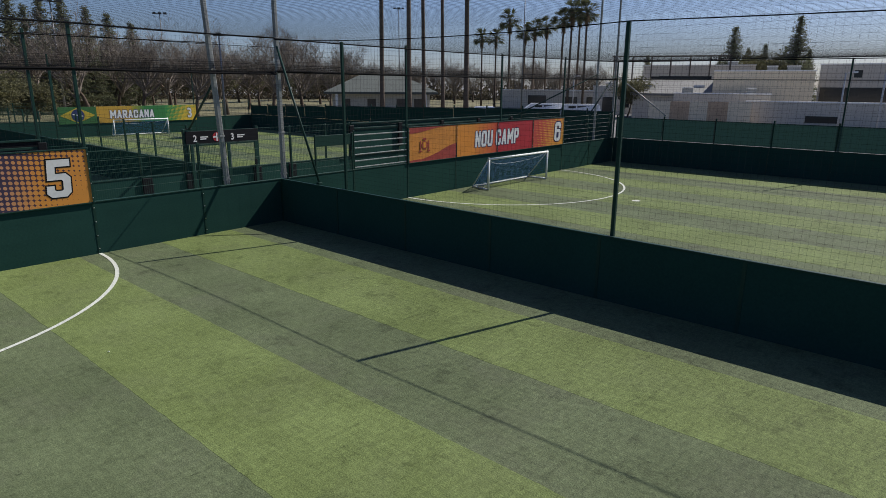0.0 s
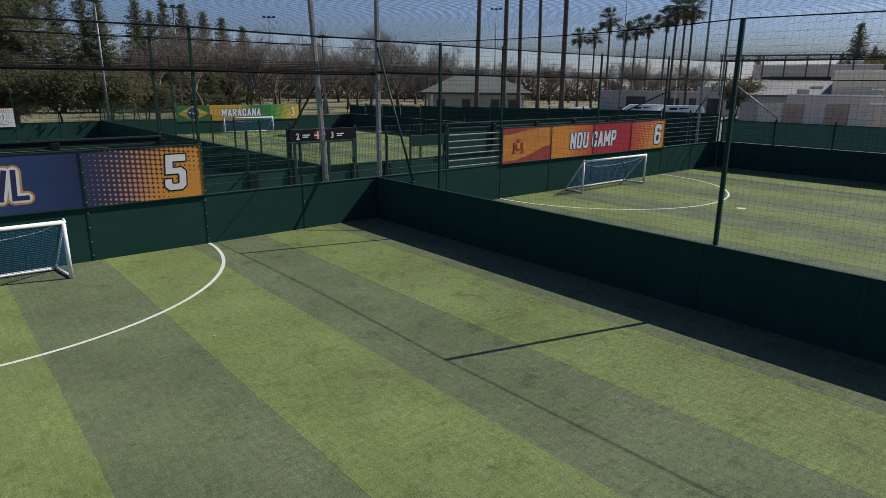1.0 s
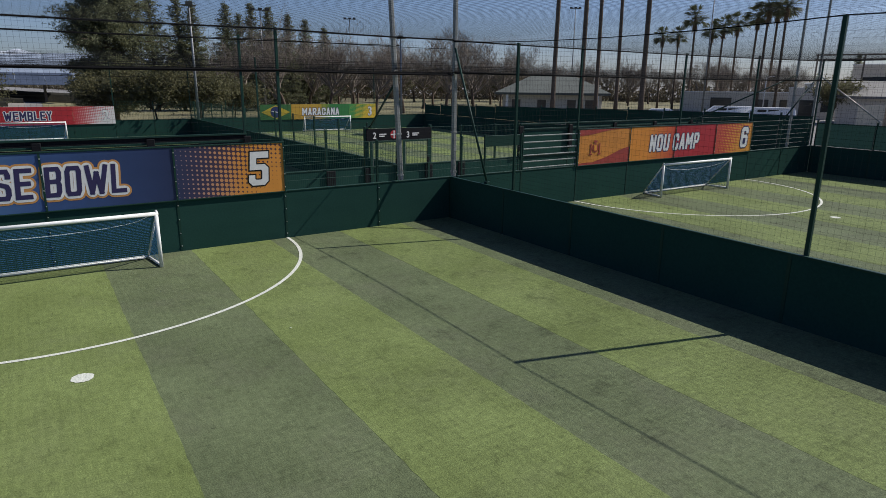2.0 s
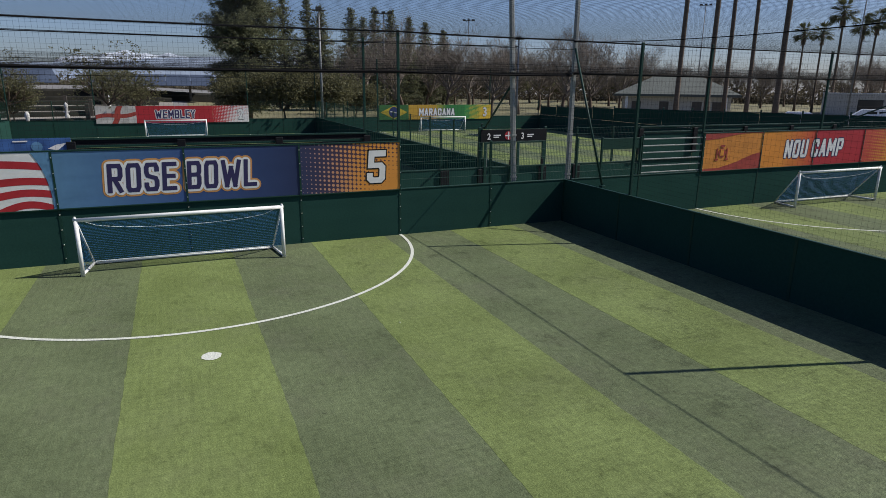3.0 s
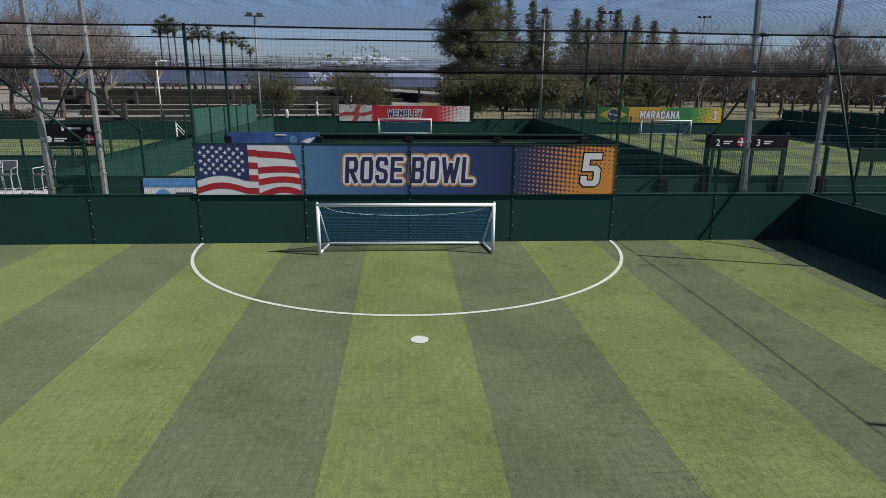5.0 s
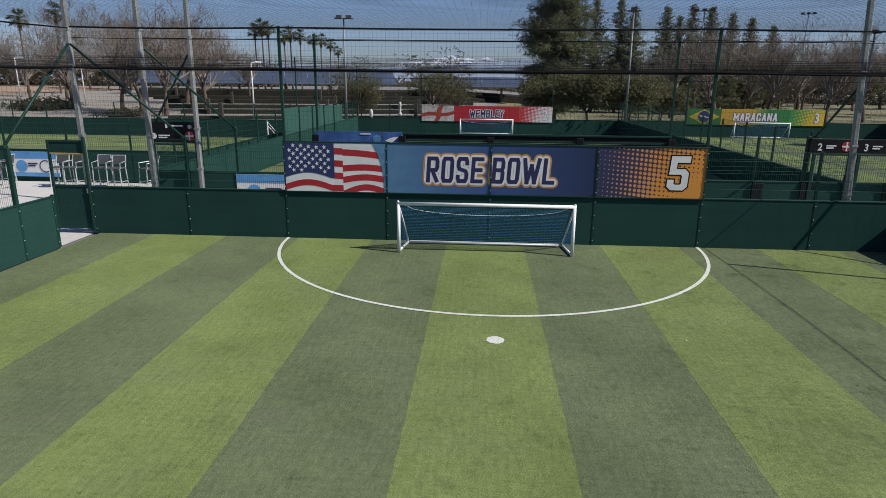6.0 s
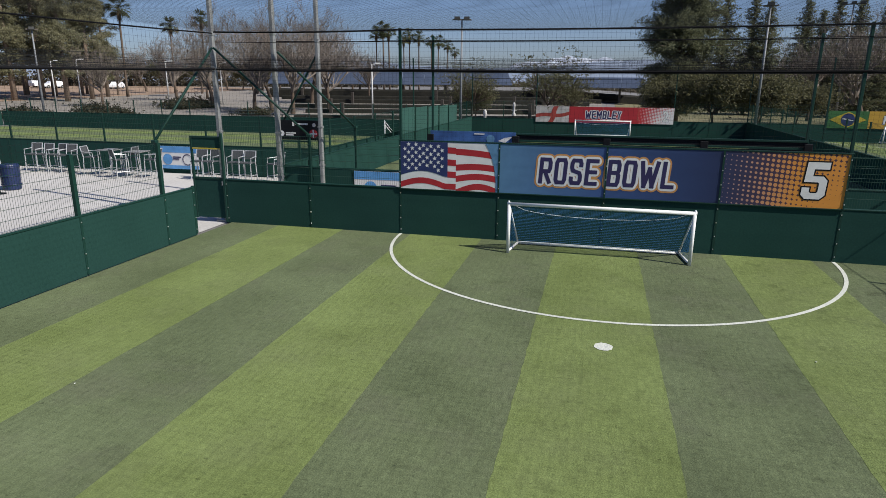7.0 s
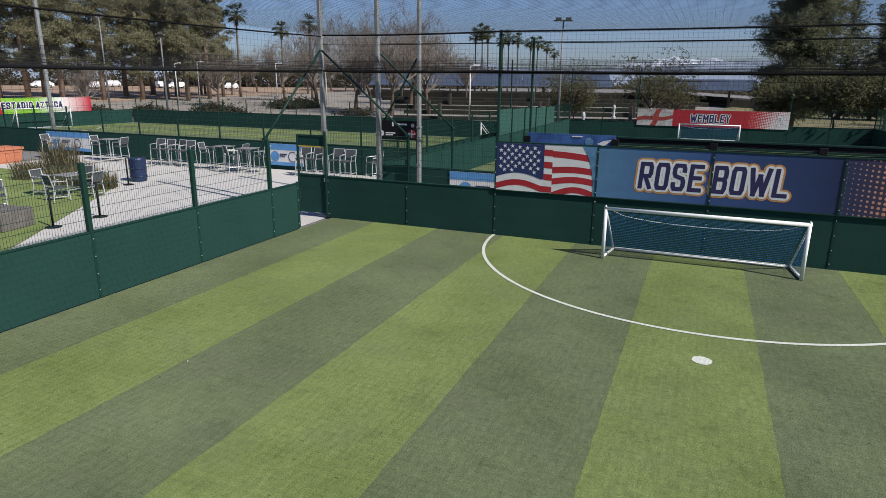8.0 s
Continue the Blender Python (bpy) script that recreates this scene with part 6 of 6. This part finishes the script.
building(-74.9, 76, 9.6, 12, 5.4, M_STUCCO, "plain beige block-like building with an awning", openings=((-2.4, 2.7, 3.0, 0.45, "awning"),))
# Its long dark strip paints the shade of an overhang that isn't modelled.
building(-82.6, 86, 11.5, 12, 6.3, M_STUCCO2, "grey stucco building with small square windows", openings=((-2.4, 4.9, 0.8, 0.8, "window"), (1.6, 4.9, 0.8, 0.8, "window"), (-5.5, 1.9, 11.0, 1.9, "shade_strip")))
building(-72.0, 72, 9.2, 3, 3.05, M_STUCCO2, "low pale building with a white parapet in the yard", openings=((-3.6, 1.6, 0.9, 0.5, "window"), (1.2, 1.6, 0.9, 0.5, "window")))
building(-80.0, 66, 14.0, 3, 2.45, M_STUCCO2, "low grey stucco annex wall", openings=((-2, 0.7, 2.6, 0.6, "window"),))
wr = thing("sloping_roof_hall", *away(-68.2, 80), 0, -68.2, "hall with a wide sloping pale grey roof", "building")
part("wall", Shape().box(-4.4, 0, -0.05, 4.4, 9, 2.7, 0.02), M_STUCCO2, wr)
part("roof", Shape().loft([[(-4.7, -0.5, 2.7), (4.7, -0.5, 2.7), (4.7, -0.5, 2.95), (-4.7, -0.5, 2.95)], [(-4.7, 6.0, 4.4), (4.7, 6.0, 4.4), (4.7, 6.0, 4.65), (-4.7, 6.0, 4.65)]]), M_ROOFGREY, wr)
part("clerestory", Shape().box(-1.8, 6.05, 4.0, 4.4, 6.4, 5.0, 0.02), M_DARKWIN, wr, "dark strip of roof glazing")
part("skylight", Shape().box(-3.6, 2.2, 3.5, -2.4, 3.0, 3.9, 0.03), M_ROOFWHITE, wr)
part("skylight", Shape().box(2.4, 2.2, 3.5, 3.6, 3.0, 3.9, 0.03), M_ROOFWHITE, wr)
x0, y0 = away(-67.8, 98)
pr = thing("pipe_rack", x0, y0, 0, -67.8, "dark steel pipe rack above the roofs", "pipe rack")
for z in (7.3, 7.9):
    part("pipe", Shape().tube([(-8, 0, z), (8, 0, z)], 0.10, 8), M_STEEL, pr)
for k in range(7):
    part("support", Shape().box(-7.8 + 2.6 * k, -0.08, 0, -7.6 + 2.6 * k, 0.08, 8.0, 0.01), M_STEEL, pr)
for k in range(5):
    x0, y0 = away(-67.3 - 1.55 * k, 64)
    solo("yard_panel", Shape().box(-0.95, -0.06, 0, 0.95, 0.06, 2.45, 0.02), (M_STUCCO, M_TERRAFENCE)[k % 2], "tan fence panel of the service yard", "fence panel", "yard panels", m=pose(x0, y0, -0.05, 0, 0, -70))
for az, d, h, w in ((-72.6, 100, 6.7, 1.4), (-75.5, 76, 5.4, 1.0), (-77.0, 76, 5.4, 1.3), (-63.0, 92, 3.7, 1.0), (-69.4, 72, 3.05, 1.1), (-74.2, 72, 3.05, 0.9)):
    x, y = away(az, d + (1.5 if d < 73 else 4))
    rv = thing("roof_unit", x, y, h - 0.37, az, "grey sheet metal air unit on a roof", "air unit", "roof units")
    part("casing", Shape().box(-w / 2, -0.5, 0, w / 2, 0.5, 0.9, 0.03), M_GALV, rv)
    part("hood", Shape().box(-w / 2 - 0.05, -0.55, 0.903, w / 2 + 0.05, 0.55, 0.98, 0.02), M_ROOFWHITE, rv)


def car(name, length, width, height, paint, label, van=False):
    c = thing(name, 0, 0, 0, 0, label, "car", "parked cars")
    L, W, H = length / 2, width / 2, height
    prof = [(-L, 0.35), (-L, 0.75), (-L + 0.1, 0.9 if not van else H * 0.62), (-L * 0.55 if not van else -L * 0.8, 0.98 if not van else H * 0.66), (-L * 0.28 if not van else -L * 0.5, H), (L * 0.55 if not van else L * 0.94, H), (L * 0.88 if not van else L, H * 0.70), (L, 0.95), (L, 0.35)]
    part("body", Shape().loft([[(x, -W * (1 if z < 1.1 else 0.86), z) for x, z in prof], [(x, W * (1 if z < 1.1 else 0.86), z) for x, z in prof]]), paint, c)
    for s in (-1, 1):
        for x0, x1 in ((-0.36, -0.04), (0.02, 0.40), (0.46, 0.84)) if van else ():
            part("window", Shape().box(L * x0, min(s * W * 0.82, s * (W * 0.86 + 0.012)), 1.32, L * x1, max(s * W * 0.82, s * (W * 0.86 + 0.012)), H - 0.2, 0.01), M_DARKWIN, c)
        if not van:
            part("window", Shape().loft([[(-L * 0.32, s * W * 0.98, 1.0), (L * 0.7, s * W * 0.98, 1.0), (L * 0.5, s * W * 0.885, H - 0.14), (-L * 0.2, s * W * 0.885, H - 0.14)],
                                         [(-L * 0.32, s * W * 0.9, 1.0), (L * 0.7, s * W * 0.9, 1.0), (L * 0.5, s * W * 0.82, H - 0.14), (-L * 0.2, s * W * 0.82, H - 0.14)]]), M_DARKWIN, c)
        for x in (-L * 0.62, L * 0.62):
            wh = part("wheel", Shape().tube([(x, s * W * 0.72, 0.33), (x, s * W * 1.01, 0.33)], 0.33, 14), M_TYRE, c)
            part("rim", Shape().tube([(x, s * W * 1.005, 0.33), (x, s * W * 1.03, 0.33)], 0.19, 10), M_GALV, wh)
    return c


def park(c, az, d, rz):
    x, y = away(az, d)
    c.matrix_basis = pose(x, y, rise(x, y) - 0.04, 0, 0, rz)
    return c


suv = park(car("parked_car", 5.2, 1.95, 1.78, M_CARWHITE, "white parked van beside the low building", van=True), -57.4, 76, -52)
sedan = park(car("parked_car", 4.6, 1.8, 1.5, M_CARWHITE, "white parked car beside the pitches", van=False), -52.0, 71, -50)
for c, az, d, rz in ((suv, -60.35, 74, -56), *[(sedan, a, 158 + 4 * (i % 4), a + (70, 25, 110, 60)[i % 4]) for i, a in enumerate((40.9, 45.2, 46.4, 49.9, 51.0, 54.7))]):
    x, y = away(az, d)
    copy_thing(c, pose(x, y, rise(x, y) - 0.04, 0, 0, rz))



def picnic_table(az, d, rz):
    x, y = away(az, d)
    t = thing("picnic_table", x, y, rise(x, y) - 0.03, rz, "dark steel picnic table with two benches", "table", "picnic tables")
    part("tabletop", Shape().box(-1.5, -0.4, 0.70, 1.5, 0.4, 0.76, 0.01), M_CARGREY, t)
    for sy in (-1, 1):
        part("bench", Shape().box(-1.5, sy * 0.75 - 0.15, 0.42, 1.5, sy * 0.75 + 0.15, 0.47, 0.01), M_CARGREY, t)
    for x in (-1.1, 1.1):
        part("frame", Shape().tube([(x, -0.8, 0), (x, -0.25, 0.7), (x, 0.25, 0.7), (x, 0.8, 0)], 0.04, 6), M_CARGREY, t)
        part("cross_bar", Shape().tube([(x, -0.8, 0.42), (x, 0.8, 0.42)], 0.035, 6), M_CARGREY, t)
    return t


for az, d, rz in ((30.4, 60, 24), (27.2, 62, 30), (31.6, 68, 20), (28.4, 72, 35)):
    picnic_table(az, d, rz)


# Solar carports and the car park beyond the far pitch.
def carport(az0, az1, d, z0, z1, label):
    (x0, y0), (x1, y1) = away(az0, d), away(az1, d)
    a = math.degrees(math.atan2(y1 - y0, x1 - x0))
    L = math.hypot(x1 - x0, y1 - y0)
    c = thing("solar_carport", (x0 + x1) / 2, (y0 + y1) / 2, rise((x0 + x1) / 2, (y0 + y1) / 2), a, label, "carport", "solar carports")
    n = max(2, round(L / 4))
    for i in range(n):
        u0, u1 = -L / 2 + L * i / n, -L / 2 + L * (i + 1) / n - 0.05
        part("panel", Shape().loft([[(u0, -2.6, z0), (u1, -2.6, z0), (u1, -2.6, z0 + 0.08), (u0, -2.6, z0 + 0.08)], [(u0, 2.6, z1), (u1, 2.6, z1), (u1, 2.6, z1 + 0.08), (u0, 2.6, z1 + 0.08)]]), M_SOLAR, c)
    part("beam", Shape().box(-L / 2, -0.15, (z0 + z1) / 2 - 0.42, L / 2, 0.15, (z0 + z1) / 2 - 0.1, 0.02), M_STEEL, c)
    for i in range(0, n + 1, 2):
        u = -L / 2 + 0.4 + (L - 0.8) * i / n
        part("column", Shape().box(u - 0.18, -0.2, -0.1, u + 0.18, 0.2, (z0 + z1) / 2 - 0.3, 0.02), M_STEEL, c)
    return c


carport(29.0, 8.0, 120, 2.2, 4.6, "long solar carport with tilted blue panels")
carport(6.0, -3.5, 112, 2.3, 4.0, "solar carport with tilted blue panels")
# Near-black rows for dark car park bands; the tallest paints the carport's shaded underside.
M_DARK_ROW = leaf_material("dark_row", (0.014, 0.016, 0.012), (0.028, 0.026, 0.019))
M_PILLAR = mat("dark_brown_steel", (0.045, 0.038, 0.032), rough=0.8, var=0.2)
rngs = random.Random(77)
for az0, az1, d, h in ((27, 3, 68, 0.36), (26, 3, 76, 0.50), (27, 2, 86, 0.52), (27, 1, 98, 0.62), (28, 0, 109, 0.70), (29, -4, 117, 1.55)):
    (x0, y0), (x1, y1) = away(az0, d), away(az1, d)
    rings = []
    for i in range(161):
        u = i / 160
        x, y = x0 + (x1 - x0) * u, y0 + (y1 - y0) * u
        zb, hh = rise(x, y) - 0.06, h * rngs.uniform(0.98, 1.02)
        rings.append([(x, y - 0.6, zb), (x, y - 0.55, zb + hh * 0.8), (x, y - 0.35, zb + hh), (x, y + 0.35, zb + hh), (x, y + 0.55, zb + hh * 0.8), (x, y + 0.6, zb)])
    solo("car_park_row", Shape().loft(rings), M_DARK_ROW, "long near-black row for a dark band of the car park", "hedge", "hedges")
    for k in range(3):
        u = (k + rngs.uniform(0.2, 0.8)) / 3
        x, y = x0 + (x1 - x0) * u, y0 + (y1 - y0) * u - 1.0
        solo("car_park_pillar", Shape().box(-0.17, -0.17, 0, 0.17, 0.17, 1.7, 0.02), M_PILLAR, "square dark brown pillar in the car park", "pillar", "car park pillars", m=pose(x, y, rise(x, y) - 0.06))

M_LOT = mat("car_park_grey", (0.215, 0.195, 0.17), rough=0.9, var=0.18, scale=0.1, fine=4, bump=0.2)
sheet("earth_bank", -150, 22, -79, 130, -0.02, M_DIRT, "bare reddish earth under the tall trees", "earth", step=8)
sheet("car_park", -78.8, 36, 0, 112, -0.03, M_LOT, "pale sun-bleached car park surface", "car park", step=8)


M_LAMPPOST = mat("lamp_post_grey", (0.48, 0.48, 0.47), rough=0.5, var=0.1)


def lamp_post(az, d, h, arms=1, label="white street lamp post in the car park"):
    x, y = away(az, d)
    p = thing("street_lamp", x, y, rise(x, y) - 0.04, az, label, "street lamp", "street lamps")
    part("pole", Shape().tube([(0, 0, 0), (0, 0, h)], [0.085, 0.06], 10), M_LAMPPOST, p, smooth=True)
    for s in ((1,) if arms == 1 else (-1, 1)):
        part("arm", Shape().tube([(0, 0, h - 0.05), (0.4 * s, 0, h + 0.03)], 0.045, 6), M_WHITE, p)
        part("lamp_head", Shape().box(min(0.30 * s, 0.85 * s), -0.14, h - 0.02, max(0.30 * s, 0.85 * s), 0.14, h + 0.11, 0.03), M_WHITE, p)
    return p


for az, d, h in ((20.3, 60, 5.4), (43.5, 92, 5.6), (37.2, 88, 5.6), (45.2, 100, 5.4), (-80.5, 64, 5.0), (-83.0, 64, 5.2), (-60.0, 88, 5.0), (33.0, 92, 5.5)):
    lamp_post(az, d, h)


M_POLE = mat("pole_grey", (0.20, 0.21, 0.22), rough=0.6, metal=0.2, var=0.15)


def floodlight(az, d, h, heads=2, w=0.5, label="tall grey floodlight pole with lamp heads"):
    x, y = away(az, d)
    p = thing("floodlight", x, y, rise(x, y) - 0.04, az, label, "floodlight", "floodlights")
    part("pole", Shape().tube([(0, 0, 0), (0, 0, h)], [0.12, 0.06], 10), M_POLE, p, smooth=True)
    part("crossbar", Shape().box(-0.55 * heads * 0.5 - 0.2, -0.05, h - 0.05, 0.55 * heads * 0.5 + 0.2, 0.05, h + 0.05, 0.01), M_STEEL, p)
    for i in range(heads):
        u = (i - (heads - 1) / 2) * 0.75
        part("lamp_head", Shape().loft([[(u - 0.22, -0.35, h - 0.02), (u + 0.22, -0.35, h - 0.02), (u + 0.22, -0.3, h + 0.22), (u - 0.22, -0.3, h + 0.22)], [(u - 0.2, 0.15, h + 0.05), (u + 0.2, 0.15, h + 0.05), (u + 0.2, 0.15, h + 0.2), (u - 0.2, 0.15, h + 0.2)]]), M_CARGREY, p)
    return p


floodlight(12.4, 52, 8.6)
floodlight(-29.6, 60, 7.8, 1)
floodlight(-17.8, 74, 11.3, 3)
floodlight(-25.2, 110, 14.0, 3)
floodlight(-44.6, 120, 17.0, 3)
floodlight(-55.5, 100, 18.0, 2)
floodlight(-12.3, 50, 9.0, 1)
mast(-32.44, 8.25, 11.0, w=0.09)
floodlight(46.1, 70, 8.0, 1)
floodlight(50.3, 84, 10.5, 1)

# Snowy mountains far beyond; the air's haze is mixed into their colours.
M_HAZED_ROCK = mat("far_mountain_hazed", (0.18, 0.22, 0.29), rough=1, var=0.1, scale=0.004, fine=0.02, bump=0)
M_HAZED_SNOW = mat("far_snow_hazed", (0.21, 0.25, 0.32), rough=1, var=0.1, scale=0.004, fine=0.05, bump=0, second=(0.46, 0.50, 0.56), mixscale=0.010)
rngm = random.Random(5)


def ridge(az0, az1, d, peak, n, rough):
    s = Shape()
    prev = None
    for i in range(n + 1):
        u = i / n
        az = az0 + (az1 - az0) * u
        h = peak(u) * (1 + rngm.uniform(-rough, rough))
        x, y = away(az, d)
        x2, y2 = away(az, d * 0.93)
        cur = [Vector((x2, y2, -5)), Vector(((x + x2) / 2, (y + y2) / 2, h * 0.5)), Vector((x, y, h))]
        if prev:
            for k in range(2):
                s.face(prev[k], cur[k], cur[k + 1], prev[k + 1])
        prev = cur
    return s


solo("mountain_range", ridge(75, -14, 4300, lambda u: 105 + 30 * math.sin(u * 9) ** 2 + 12 * math.sin(u * 23), 200, 0.05), M_HAZED_ROCK, "mountain foothills with blue-grey haze in their colour", "mountains", kind="structure")
solo("snow_peaks", ridge(8.0, -3.5, 4480, lambda u: 112 + 62 * math.sin(math.pi * u) ** 0.8 + 9 * math.sin(u * 19) + 5 * math.sin(u * 47), 140, 0.010), M_HAZED_SNOW, "snow-covered mountain peaks with haze in their colour", "mountains", kind="structure")

# White standpipes beside the car park.
for az, d in ((10.2, 52), (7.6, 68), (4.6, 84)):
    x, y = away(az, d)
    sp = thing("standpipe", x, y, rise(x, y) - 0.03, 0, "white painted standpipe with a domed cap", "standpipe", "standpipes")
    part("plinth", Shape().box(-0.4, -0.4, 0, 0.4, 0.4, 0.22, 0.03), M_PAVING, sp)
    part("body", Shape().tube([(0, 0, 0.22), (0, 0, 0.5), (0, 0, 0.62), (0, 0, 1.2), (0, 0, 1.3), (0, 0, 1.55), (0, 0, 1.7)], [0.20, 0.20, 0.12, 0.11, 0.16, 0.14, 0.05], 14), M_LAMPPOST, sp, smooth=True)
    for sx in (-1, 1):
        part("outlet", Shape().tube([(sx * 0.08, 0, 0.85), (sx * 0.24, 0, 0.85)], 0.06, 10), M_LAMPPOST, sp)
